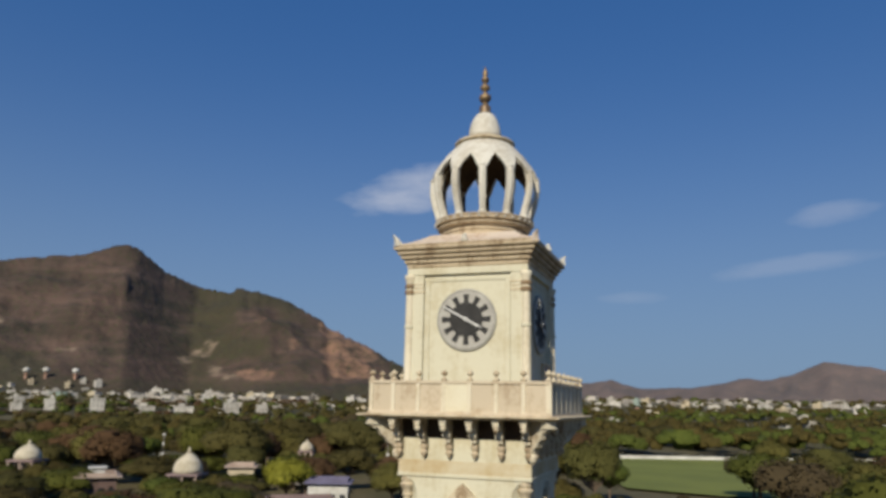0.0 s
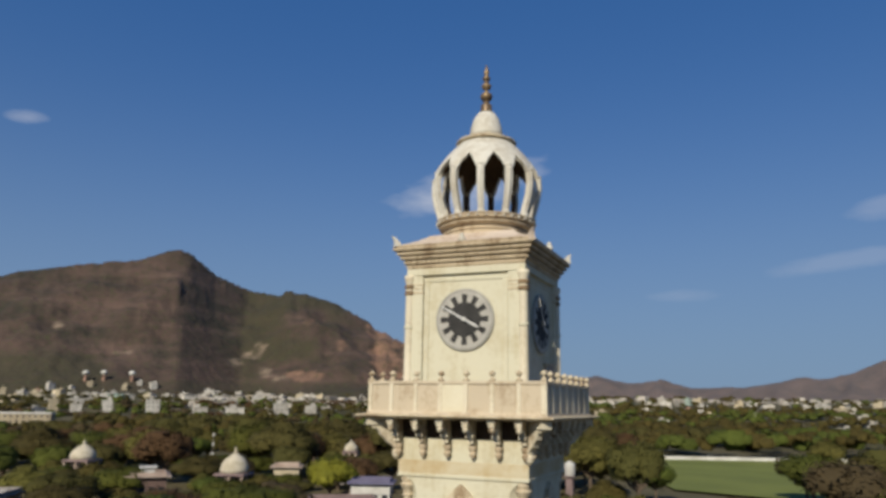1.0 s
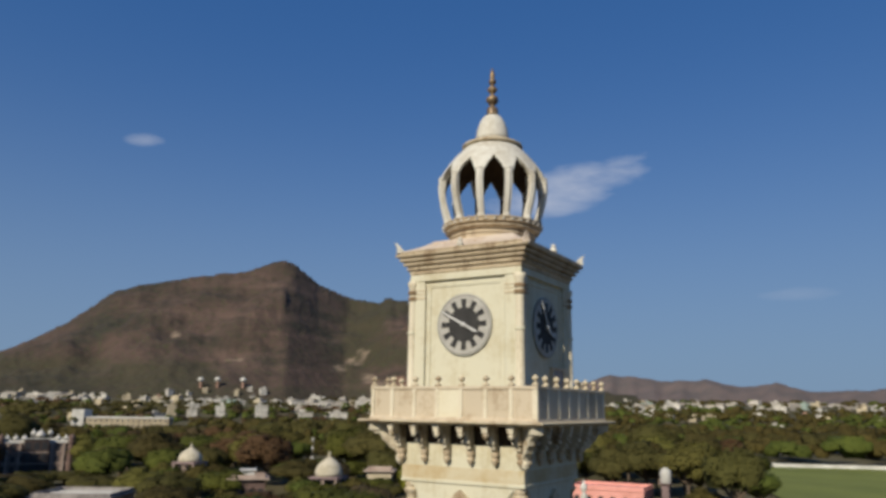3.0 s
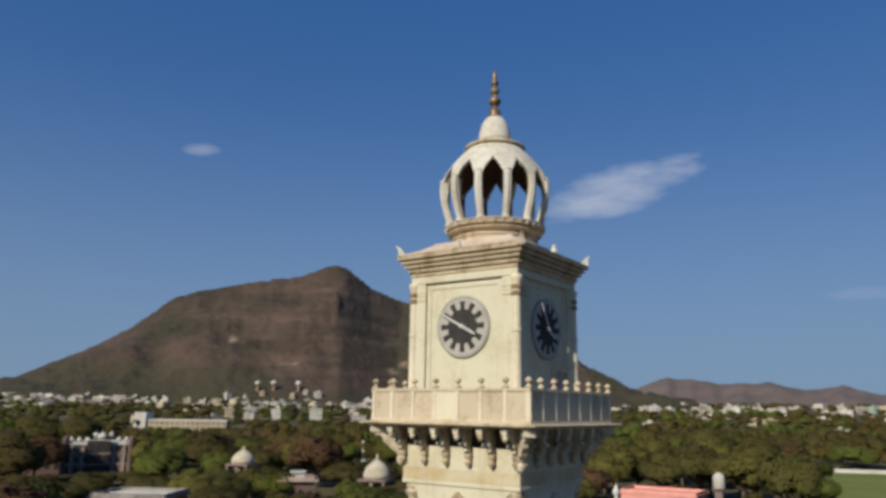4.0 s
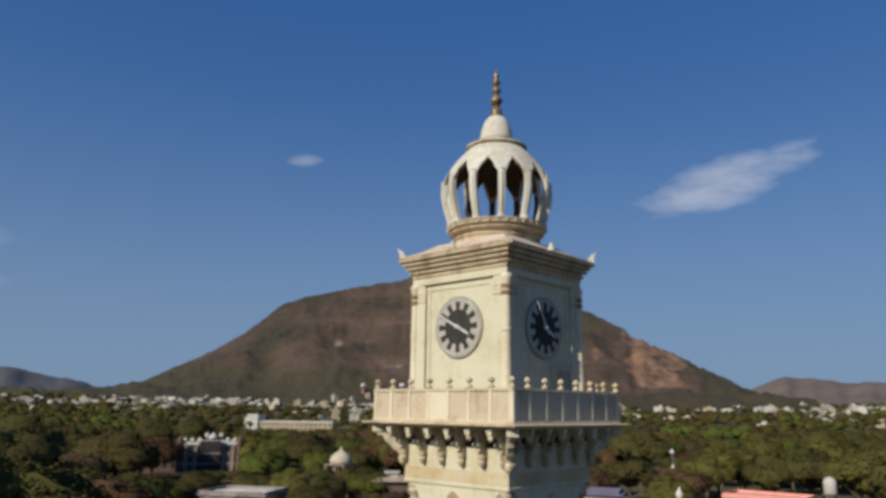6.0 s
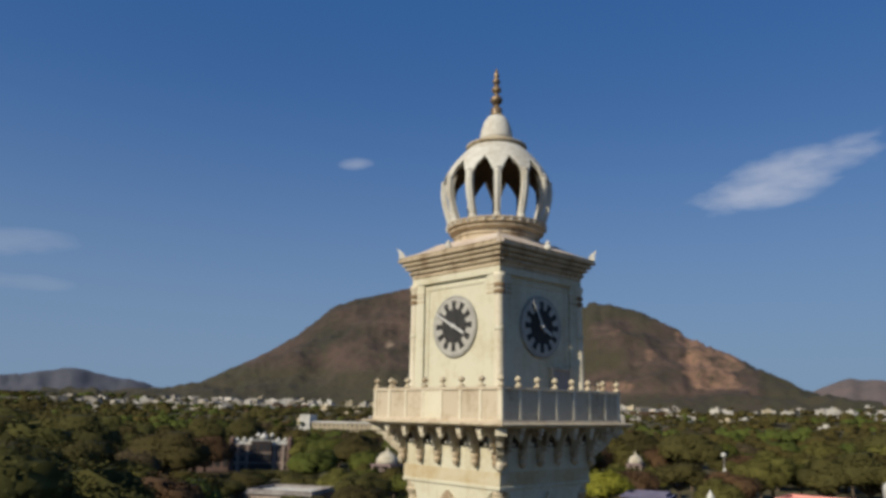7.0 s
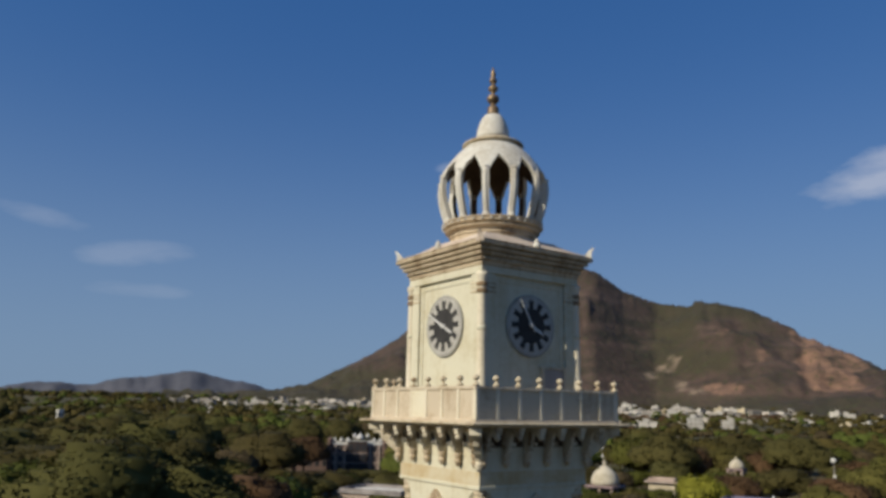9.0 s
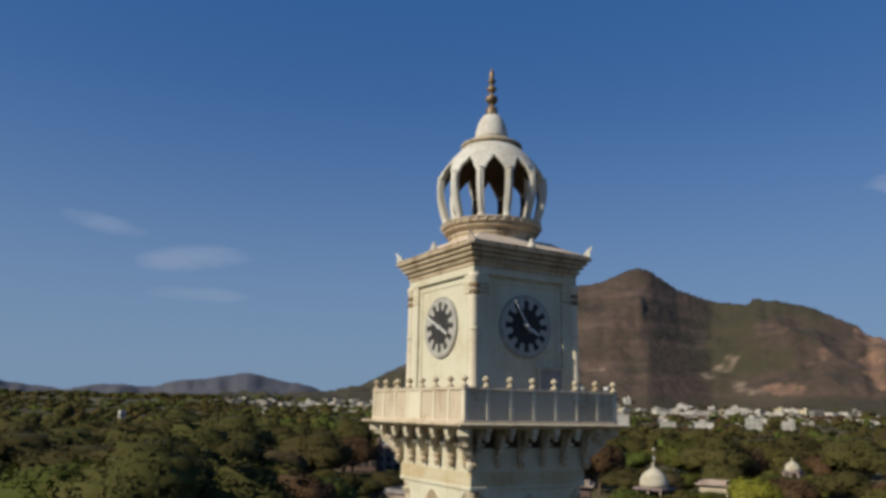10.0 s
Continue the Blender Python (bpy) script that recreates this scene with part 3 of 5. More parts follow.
    part("dome_collar", lathe([(0.80, 9.74), (1.02, 9.78), (1.12, 9.81), (1.13, 9.85), (1.11, 9.885), (1.03, 9.90), (1.00, 9.94), (0.85, 10.01), (0.66, 10.09), (0.56, 10.13)], 40), CARVED, tower, "moulded stone collar")
    part("dome_cap", lathe([(0.62, 10.09), (0.61, 10.25), (0.58, 10.48), (0.53, 10.66), (0.47, 10.83), (0.40, 10.96), (0.32, 11.06), (0.20, 11.12)], 32), DOME_WHITE, tower, smooth=True)
    part("finial", lathe([(0.22, 11.10), (0.24, 11.16), (0.21, 11.22), (0.22, 11.32), (0.20, 11.42), (0.11, 11.50), (0.08, 11.54), (0.15, 11.60), (0.225, 11.70), (0.235, 11.77), (0.20, 11.86), (0.10, 11.93), (0.06, 11.98), (0.07, 12.04), (0.17, 12.11), (0.19, 12.18), (0.16, 12.25), (0.09, 12.31), (0.07, 12.38), (0.13, 12.44), (0.15, 12.51), (0.12, 12.58), (0.07, 12.64), (0.09, 12.70), (0.10, 12.78), (0.06, 12.90), (0.02, 13.05)], 20), BRASS, tower, "tarnished brass pinnacle of stacked bulbs", smooth=True)


def build_clock(tower, name, k, minute, hour):
    """A dial on one face: iron disc, twelve bars on a pale ring, two white pointers before four o'clock."""
    at = turn(k) @ pose(0, -2.0, 3.07, 90, 0, 0)
    clock = part(name, lathe([(1.03, 0.0), (1.03, 0.05), (1.0, 0.06), (0.955, 0.066), (0.945, 0.05), (0.2, 0.045)], 56), DIAL_RIM, tower, "grey round clock dial with pale numeral ring and white pointers", at=at)
    part("numeral_ring", lathe([(0.942, 0.04), (0.942, 0.062), (0.50, 0.062), (0.50, 0.04)], 56, caps=False), DIAL_LIGHT, clock)
    part("dial_centre", lathe([(0.575, 0.04), (0.575, 0.072), (0.05, 0.078)], 48), DIAL_DARK, clock)
    bar = None
    for h in range(12):
        m = pose(0, 0, 0, 0, 0, -30 * h)
        if bar is None:
            bm = bmesh.new()
            w0, w1, r0, r1 = 0.072, 0.100, 0.55, 0.84
            lo = [bm.verts.new(p) for p in ((-w0, r0, 0.05), (w0, r0, 0.05), (w1, r1, 0.05), (-w1, r1, 0.05))]
            hi = [bm.verts.new(p) for p in ((-w0, r0, 0.08), (w0, r0, 0.08), (w1, r1, 0.08), (-w1, r1, 0.08))]
            bm.faces.new(hi)
            for i in range(4):
                bm.faces.new((lo[i], lo[(i + 1) % 4], hi[(i + 1) % 4], hi[i]))
            bar = part("hour_mark", bm, DIAL_DARK, clock, at=m)
        else:
            again(bar, m)

    def pointer(nm, length, tail, width, angle, z):
        bm = bmesh.new()
        pts = [(-width * 0.6, -tail), (width * 0.6, -tail), (width, 0), (width * 0.95, length * 0.72), (0, length), (-width * 0.95, length * 0.72), (-width, 0)]
        a = [bm.verts.new((x, y, z)) for x, y in pts]
        b = [bm.verts.new((x, y, z + 0.025)) for x, y in pts]
        bm.faces.new(b)
        bm.faces.new(a[::-1])
        for i in range(len(pts)):
            bm.faces.new((a[i], a[(i + 1) % len(pts)], b[(i + 1) % len(pts)], b[i]))
        part(nm, bm, POINTER, clock, at=pose(0, 0, 0, 0, 0, -angle))

    pointer("minute_pointer", 0.98, 0.22, 0.030, minute, 0.12)
    pointer("hour_pointer", 0.62, 0.15, 0.042, hour, 0.09)
    part("pointer_boss", lathe([(0.07, 0.07), (0.07, 0.15), (0.04, 0.17)], 16), POINTER, clock)


def build_tower():
    tower = thing("clock_tower", "cream plastered square clock tower with balcony and open domed lantern", "clock tower")
    # shaft below the balcony
    part("lower_wall", square_loft([(2.20, -1.98), (2.22, -1.96), (2.22, -1.88), (2.20, -1.86), (2.20, -0.13)]), PLASTER, tower)
    bm = bmesh.new()
    rings = []
    for z, cut in ((-21.4, 0.62), (-2.5, 0.62), (-2.25, 0.55), (-2.08, 0.40), (-1.975, 0.16)):
        h = 2.17
        plan = [(-h + cut, -h), (h - cut, -h), (h, -h + cut), (h, h - cut), (h - cut, h), (-h + cut, h), (-h, h - cut), (-h, -h + cut)]
        rings.append([bm.verts.new((x, y, z)) for x, y in plan])
    for a, b in zip(rings, rings[1:]):
        for i in range(8):
            bm.faces.new((a[i], a[(i + 1) % 8], b[(i + 1) % 8], b[i]))
    bm.faces.new(rings[0][::-1])
    bm.faces.new(rings[-1])
    part("chamfered_shaft", bm, PLASTER, tower)
    # painted shade: a dark band where the slab's shadow falls
    part("bracket_recess", square_loft([(2.195, -0.76), (2.215, -0.74), (2.215, -0.15), (2.0, -0.145)]), VAULT_AND_SHADE, tower, "dark brown band painting the slab's shade on the wall")
    column = lathe([(0.13, -21.4), (0.13, -2.62), (0.18, -2.58), (0.14, -2.52), (0.16, -2.42), (0.24, -2.30), (0.26, -2.24), (0.18, -2.18), (0.22, -2.1), (0.22, -1.97)], 14)
    first = part("corner_column", column, CARVED, tower, at=pose(-1.96, -1.96, 0))
    for sx, sy in ((1, -1), (1, 1), (-1, 1)):
        again(first, pose(1.96 * sx, 1.96 * sy, 0))
    hood = prism([(-0.62, -3.4), (-0.62, -2.95), (-0.50, -2.62), (-0.28, -2.36), (0, -2.12), (0.28, -2.36), (0.50, -2.62), (0.62, -2.95), (0.62, -3.4), (0.48, -3.4), (0.46, -2.98), (0.34, -2.74), (0, -2.42), (-0.34, -2.74), (-0.46, -2.98), (-0.48, -3.4)], 0.24)
    first = part("window_hood", hood, CARVED, tower, at=turn(0) @ pose(0, -2.19, 0))
    leaf = part("hood_leaf", lathe([(0.02, -2.78), (0.16, -2.68), (0.2, -2.55), (0.13, -2.42), (0.02, -2.3)], 10), CARVED, tower, at=turn(0) @ pose(0, -2.16, 0))
    for k in range(1, 4):
        again(first, turn(k) @ pose(0, -2.19, 0))
        again(leaf, turn(k) @ pose(0, -2.16, 0))
    part("stained_band", square_loft([(2.2, -1.86), (2.206, -1.855), (2.206, -1.46), (2.2, -1.455)]), OCHRE, tower, "ochre stained band of plaster")
    # balcony brackets: a scrolled arm with a drop at its foot
    arm = [(2.19, -0.14), (3.02, -0.14), (3.06, -0.22), (3.04, -0.34), (2.99, -0.42), (2.91, -0.45), (2.83, -0.42), (2.80, -0.34), (2.74, -0.31), (2.66, -0.36), (2.60, -0.46), (2.58, -0.58), (2.52, -0.70), (2.50, -0.82), (2.44, -0.90), (2.38, -0.95), (2.30, -0.98), (2.19, -1.0)]
    bracket = prism(arm, 0.13)
    box(bracket, 2.84, -0.115, -0.25, 3.07, 0.115, -0.145)
    box(bracket, 2.90, -0.09, -0.36, 3.05, 0.09, -0.25)
    box(bracket, 2.44, -0.12, -0.70, 2.66, 0.12, -0.60)
    box(bracket, 2.36, -0.10, -0.86, 2.56, 0.10, -0.78)
    lathe([(0.03, -0.54), (0.08, -0.49), (0.10, -0.43), (0.06, -0.38)], 10, bracket, centre=(2.96, 0))
    drop = lathe([(0.02, -1.36), (0.07, -1.30), (0.12, -1.20), (0.08, -1.12), (0.11, -1.07), (0.13, -1.0), (0.13, -0.95), (0.05, -0.92)], 10, centre=(2.33, 0))
    d0 = None
    first = None
    for k in range(4):
        for i in range(1, 7):
            m = turn(k) @ pose(0, 0, 0, 0, 0, -90) @ pose(0, -3 + 6 / 7 * i, 0)
            if abs(-3 + 6 / 7 * i) > 2.2:
                continue
            first = again(first, m) if first else part("bracket", bracket, BRACKET, tower, "scrolled stone bracket", at=m)
            d0 = again(d0, m) if d0 else part("bracket_drop", drop, CORNICE, tower, "weathered hanging drop", at=m)
    corner = prism([(3.1, -0.14), (4.2, -0.14), (4.24, -0.24), (4.18, -0.38), (4.05, -0.48), (3.95, -0.46), (3.86, -0.54), (3.80, -0.68), (3.64, -0.80), (3.55, -0.92), (3.42, -0.98), (3.30, -1.10), (3.20, -1.22), (3.1, -1.3)], 0.22)
    box(corner, 3.92, -0.17, -0.36, 4.25, 0.17, -0.145)
    lathe([(0.02, -1.46), (0.12, -1.36), (0.15, -1.24), (0.11, -1.14), (0.16, -1.06), (0.15, -0.98), (0.05, -0.94)], 10, corner, centre=(3.20, 0))
    first = None
    for k in range(4):
        m = pose(0, 0, 0, 0, 0, 45 + 90 * k)
        first = again(first, m) if first else part("corner_bracket", corner, BRACKET, tower, "scrolled stone corner bracket", at=m)
    part("balcony_slab", square_loft([(2.9, -0.16), (3.06, -0.15), (3.10, -0.11), (3.22, -0.10), (3.29, -0.07), (3.29, -0.035), (3.20, -0.01), (3.06, 0.0)]), CARVED, tower, "thin projecting stone slab")
    # parapet: posts, panels, base and rail
    post = bevelled(boxes((-0.068, -0.095, 0.0, 0.068, 0.085, 0.97)), 0.015, 1)
    knob = [(0.09, 0.0), (0.115, 0.03), (0.10, 0.06), (0.05, 0.09), (0.036, 0.13), (0.045, 0.165), (0.095, 0.19), (0.112, 0.23), (0.095, 0.27), (0.05, 0.30), (0.012, 0.335)]
    tilt = random.Random(5)
    p0 = f0 = None
    for k in range(4):
        for i in range(7):
            m = turn(k) @ pose(-3 + 6 / 7 * i + 0.085 * (i == 0), -2.915, 0.0)
            p0 = again(p0, m) if p0 else part("parapet_post", post, POST, tower, at=m)
            m2 = m @ pose(0, 0, 1.035, tilt.uniform(-3, 3), tilt.uniform(-3, 3), 0)
            f0 = again(f0, m2) if f0 else part("parapet_knob", lathe(knob, 10), CARVED, tower, "turned stone knob", at=m2, smooth=True)
    panel = boxes((-0.362, -0.055, 0.09, 0.362, 0.05, 0.93))
    q0 = None
    for k in range(4):
        for i in range(7):
            m = turn(k) @ pose(-3 + 6 / 7 * (i + 0.5) + 0.02 * (i == 0), -2.915, 0.0)
            if k == 0 and i == 3:
                fresh = boxes((-0.362, -0.075, 0.09, 0.362, 0.05, 0.93))
                part("parapet_panel", fresh, FRESH, tower, "newly plastered bright panel", at=m)
                continue
            q0 = again(q0, m) if q0 else part("parapet_panel", panel, PANEL, tower, at=m)
    r0 = b0 = None
    for k in range(4):
        rail = prism([(-0.085, 0.93), (0.085, 0.93), (0.10, 0.97), (0.085, 1.035), (-0.085, 1.035), (-0.10, 0.97)], 5.83)
        m = turn(k) @ pose(-0.085, -2.915, 0, 0, 0, 90)
        if r0:
            rail.free()
            again(r0, m)
        else:
            r0 = part("parapet_rail", rail, PANEL, tower, at=m)
        base = prism([(-0.11, 0.0), (0.12, 0.0), (0.11, 0.06), (0.09, 0.095), (-0.09, 0.095)], 5.83)
        if b0:
            base.free()
            again(b0, m)
        else:
            b0 = part("parapet_base", base, PANEL, tower, at=m)
    # the clock room
    part("clock_room_wall", square_loft([(2.06, 0.0), (2.06, 0.30), (2.0, 0.36), (1.98, 0.40), (1.98, 4.78)]), PLASTER, tower)
    part("frieze", square_loft([(1.99, 4.60), (2.11, 4.62), (2.11, 4.84), (2.06, 4.86)]), PLASTER, tower)
    part("architrave", square_loft([(1.985, 4.36), (2.005, 4.39), (2.015, 4.46), (2.005, 4.51), (1.985, 4.54)]), PLASTER, tower)
    strip = bevelled(boxes((-0.21, -0.06, 0.40, 0.21, 0.06, 4.62)), 0.025, 1)
    inner = bevelled(boxes((-0.09, -0.03, 0.40, 0.09, 0.045, 4.38)), 0.018, 1)
    cap = boxes((-0.225, -0.072, 3.98, 0.225, 0.072, 4.07), (-0.22, -0.068, 4.13, 0.22, 0.068, 4.20), (-0.225, -0.072, 4.26, 0.225, 0.072, 4.33))
    s0 = i0 = c0 = None
    for k in range(4):
        for s in (-1, 1):
            m = turn(k) @ pose(1.72 * s, -2.03, 0)
            s0 = again(s0, m) if s0 else part("corner_pilaster", strip, PLASTER, tower, at=m)
            m = turn(k) @ pose(1.72 * s, -2.035, 0)
            c0 = again(c0, m) if c0 else part("pilaster_capital", bevelled(cap, 0.02, 1), CARVED, tower, "banded stone capital", at=m)
            m = turn(k) @ pose(1.40 * s, -1.99, 0)
            i0 = again(i0, m) if i0 else part("inner_pilaster", inner, PLASTER, tower, at=m)
    colonnette = lathe([(0.19, 0.38), (0.19, 0.60), (0.15, 0.66), (0.145, 2.74), (0.14, 3.9), (0.15, 4.4), (0.19, 4.5), (0.19, 4.62)], 16)
    k0 = None
    for sx in (-1, 1):
        for sy in (-1, 1):
            m = pose(2.03 * sx, 2.03 * sy, 0)
            k0 = again(k0, m) if k0 else part("corner_colonnette", colonnette, POST, tower, "slim round corner shaft", at=m, smooth=True)
    ring = lathe([(0.14, -0.08), (0.18, -0.05), (0.18, 0.05), (0.14, 0.08)], 14)
    r1 = r2 = None
    for sx in (-1, 1):
        for sy in (-1, 1):
            for z in (4.23, 4.02):
                m = pose(2.03 * sx, 2.03 * sy, z)
                r1 = again(r1, m) if r1 else part("corner_ring", ring, BAND, tower, "dark weathered band", at=m)
            m = pose(2.03 * sx, 2.03 * sy, 2.85)
            r2 = again(r2, m) if r2 else part("shaft_ring", lathe([(0.14, -0.07), (0.17, -0.04), (0.17, 0.04), (0.14, 0.07)], 14), PLASTER, tower, at=m)
    part("cornice", square_loft([(2.06, 4.82), (2.13, 4.89), (2.13, 4.97), (2.20, 5.02), (2.20, 5.115), (2.15, 5.12), (2.15, 5.15), (2.28, 5.17), (2.31, 5.21), (2.31, 5.255), (2.24, 5.26), (2.24, 5.29), (2.37, 5.31), (2.40, 5.35), (2.40, 5.395), (2.33, 5.40), (2.33, 5.43), (2.47, 5.45), (2.50, 5.49), (2.50, 5.555), (2.45, 5.56), (2.45, 5.59), (2.48, 5.60), (2.48, 5.63), (2.40, 5.66)]), CORNICE, tower, "stepped weathered stone cornice")
    part("roof", square_loft([(2.42, 5.645), (2.30, 5.70), (2.05, 5.80), (1.80, 5.93), (1.60, 6.06), (1.54, 6.12), (1.2, 6.14)]), ROOF_LIME, tower, "low sloping stained roof")
    tooth = boxes((-0.042, -0.020, 5.035, 0.042, 0.05, 5.105))
    d0 = None
    for k in range(4):
        for i in range(27):
            m = turn(k) @ pose(-2.08 + 0.16 * i, -2.215, 0)
            d0 = again(d0, m) if d0 else part("dentil", tooth, CARVED, tower, at=m)
    horn = bmesh.new()
    rings = []
    for i in range(6):
        u = i / 5
        w = 0.075 * (1 - u) ** 0.8 + 0.015
        x = 2.38 + 0.14 * u ** 2.2
        z = 5.60 + 0.38 * u
        rings.append([horn.verts.new((x + a * w, b * w, z)) for a, b in ((-1, -1), (1, -1), (1, 1), (-1, 1))])
    for a, b in zip(rings, rings[1:]):
        for i in range(4):
            horn.faces.new((a[i], a[(i + 1) % 4], b[(i + 1) % 4], b[i]))
    horn.faces.new(rings[0][::-1])
    horn.faces.new(rings[-1])
    for v in horn.verts:
        v.co.x, v.co.y = (v.co.x - v.co.y), (v.co.x + v.co.y)
    h0 = None
    for k in range(4):
        h0 = again(h0, turn(k)) if h0 else part("corner_horn", horn, DOME_WHITE, tower, "upturned white corner ornament", at=turn(k))
        if k == 3:
            # the stained one on the corner between the two dials
            h0.data = h0.data.copy()
            h0.data.materials[0] = ROOF_LIME
            h0.scale = (1, 1, 0.985)
    a0 = None
    crest = lathe([(0.10, 5.62), (0.13, 5.68), (0.12, 5.76), (0.07, 5.82), (0.09, 5.87), (0.02, 5.95)], 10)
    for k in range(4):
        m = turn(k) @ pose(0, -2.36, 0)
        a0 = again(a0, m) if a0 else part("cornice_knob", crest, DOME_WHITE, tower, at=m)
    # door of the clock room, towards the balcony
    door = part("door_frame", boxes((-0.55, -0.06, 0.0, -0.44, 0.06, 1.70), (0.44, -0.06, 0.0, 0.55, 0.06, 1.70), (-0.62, -0.075, 1.70, 0.62, 0.06, 1.78)), CARVED, tower, at=turn(1) @ pose(1.0, -2.02, 0.0))
    part("door_leaf", boxes((-0.44, -0.03, 0.0, 0.44, 0.04, 1.69)), DOOR_GREY, door, "plain grey-violet door leaf")
    build_lantern(tower)
    build_clock(tower, "clock", 0, 299, 118)
    build_clock(tower, "clock", 1, 329, 119)


build_tower()


# ---------------------------------------------------------------- trees
def limb(bm, a, b, ra, rb, n=6):
    d = (b - a).normalized()
    s = d.cross(Vector((0.3, 0.9, 0.1))).normalized()
    t = d.cross(s)
    lo = [bm.verts.new(a + (s * math.cos(2 * math.pi * k / n) + t * math.sin(2 * math.pi * k / n)) * ra) for k in range(n)]
    hi = [bm.verts.new(b + (s * math.cos(2 * math.pi * k / n) + t * math.sin(2 * math.pi * k / n)) * rb) for k in range(n)]
    for k in range(n):
        bm.faces.new((lo[k], lo[(k + 1) % n], hi[(k + 1) % n], hi[k]))
    bm.faces.new(hi)


def crown_mesh(rng, height, spread, clumps, leaves, size, loose=1.12, heart=0.97):
    """Overlapping leafy clumps that make one swelling crown: leaf sprays over dense hearts. Returns verts, faces, the clumps' places and normals."""
    verts, faces, spots, facing = [], [], [], []
    core = Vector((0, 0, height * 0.60))

    def outward(p, d, own):
        q = p - core
        q = Vector((q.x / spread, q.y / spread, q.z / (height * 0.38)))
        return (q.normalized() * (1 - own) + d * own + Vector((0, 0, 0.35))).normalized()

    for i in range(clumps):
        a = 2.4 * i + rng.uniform(-0.5, 0.5)
        q = math.sqrt((i + rng.uniform(0.1, 0.9)) / clumps)
        h = rng.uniform(-0.35, 1.0) * (1 - 0.75 * q * q)
        c = Vector((spread * 0.70 * q * math.cos(a), spread * 0.70 * q * math.sin(a), height * (0.60 + 0.30 * h)))
        r = spread * rng.uniform(0.24, 0.50)
        spots.append((c, r))
        base = len(verts)
        for j in range(3):
            th = math.pi * (j + 1) / 4
            for k in range(6):
                ph = 2 * math.pi * k / 6 + j * 0.5
                way = Vector((math.sin(th) * math.cos(ph), math.sin(th) * math.sin(ph), 0.75 * math.cos(th)))
                verts.append(c + way * r * heart * rng.uniform(0.82, 1.12))
                facing.append(outward(verts[-1], way, 0.4))
        for j in range(2):
            for k in range(6):
                faces.append((base + j * 6 + k, base + (j + 1) * 6 + k, base + (j + 1) * 6 + (k + 1) % 6, base + j * 6 + (k + 1) % 6))
        faces.append(tuple(base + k for k in range(6)))
        faces.append(tuple(base + 12 + k for k in range(5, -1, -1)))
        for j in range(leaves):
            d = Vector((rng.gauss(0, 1), rng.gauss(0, 1), rng.gauss(0.25, 0.9))).normalized()
            p = c + Vector((d.x * r, d.y * r, d.z * r * 0.8)) * (loose - 0.22 * rng.random() ** 1.4)
            out = outward(p, d, 0.5)
            nrm = (out + Vector((rng.gauss(0, 0.33), rng.gauss(0, 0.33), rng.gauss(0, 0.33)))).normalized()
            s = nrm.cross(Vector((rng.gauss(0, 1), rng.gauss(0, 1), rng.gauss(0, 1)))).normalized()
            t = nrm.cross(s)
            w, l2 = size * rng.uniform(0.5, 1.1), size * rng.uniform(0.7, 1.5)
            b = len(verts)
            verts += [p - s * w * 0.5, p + t * l2 * 0.5 - nrm * 0.1 * w, p + s * w * 0.5, p - t * l2 * 0.5 - nrm * 0.1 * w]
            faces.append((b + 3, b + 2, b + 1, b))
            facing += [(out + nrm).normalized()] * 4
    return verts, faces, spots, facing


def raw_mesh(name, verts, faces, material, facing=None):
    me = bpy.data.meshes.new(name)
    me.from_pydata([tuple(v) for v in verts], [], faces)
    me.materials.append(material)
    me.update()
    if facing:
        me.normals_split_custom_set_from_vertices([tuple(v) for v in facing])
    return me


def make_tree(seed, name, label, height, spread, material, clumps=19, leaves=140, size=0.46):
    rng = random.Random(seed)
    tree = thing(name, label, "tree", "trees round the tower")
    verts, faces, spots, facing = crown_mesh(rng, height, spread, clumps, leaves, size)
    bm = bmesh.new()
    fork = Vector((rng.uniform(-0.3, 0.3), rng.uniform(-0.3, 0.3), height * 0.32))
    limb(bm, Vector((0, 0, -0.6)), fork, height * 0.036, height * 0.026, 8)
    for c, r in spots:
        mid = fork.lerp(c, 0.55) + Vector((0, 0, -0.08 * height))
        limb(bm, fork, mid, height * 0.016, height * 0.010)
        limb(bm, mid, c, height * 0.010, height * 0.004)
    part("trunk", bm, BARK, tree)
    crown = new("crown", raw_mesh("crown", verts, faces, material, facing))
    crown.parent = tree
    return tree


# what stands clear of trees: x, y, radius
CLEAR = []
# domes that rise out of the crowns: x, y, height of the crowns, radius
SKIRTS = []
# what the trees leave in view: x, y, half width, lowest height seen
SEEN = [(-221, 116, 7, -20.0), (-115, 103, 5, -17.4), (-127, 71, 8, -17.4), (-62, 96, 7, -16.0), (-99, 132, 4, -15.4), (-67, 116.5, 5, -18.5), (-45.2, 148.5, 9, -18.5), (-33.2, 149.8, 3, -17),
        (-478, 338, 40, -14.6), (-531, 62, 6, -8), (-100, 113.3, 4, -15.4), (-142, 109.5, 4, -14.0), (-96, 157.5, 3, -12.8), (-159, 176, 2, -16), (-76, 167, 2, -12), (-77, 116, 5, -17), (-3, 225, 9, -20.5), (0, 180, 6, -20.5)]
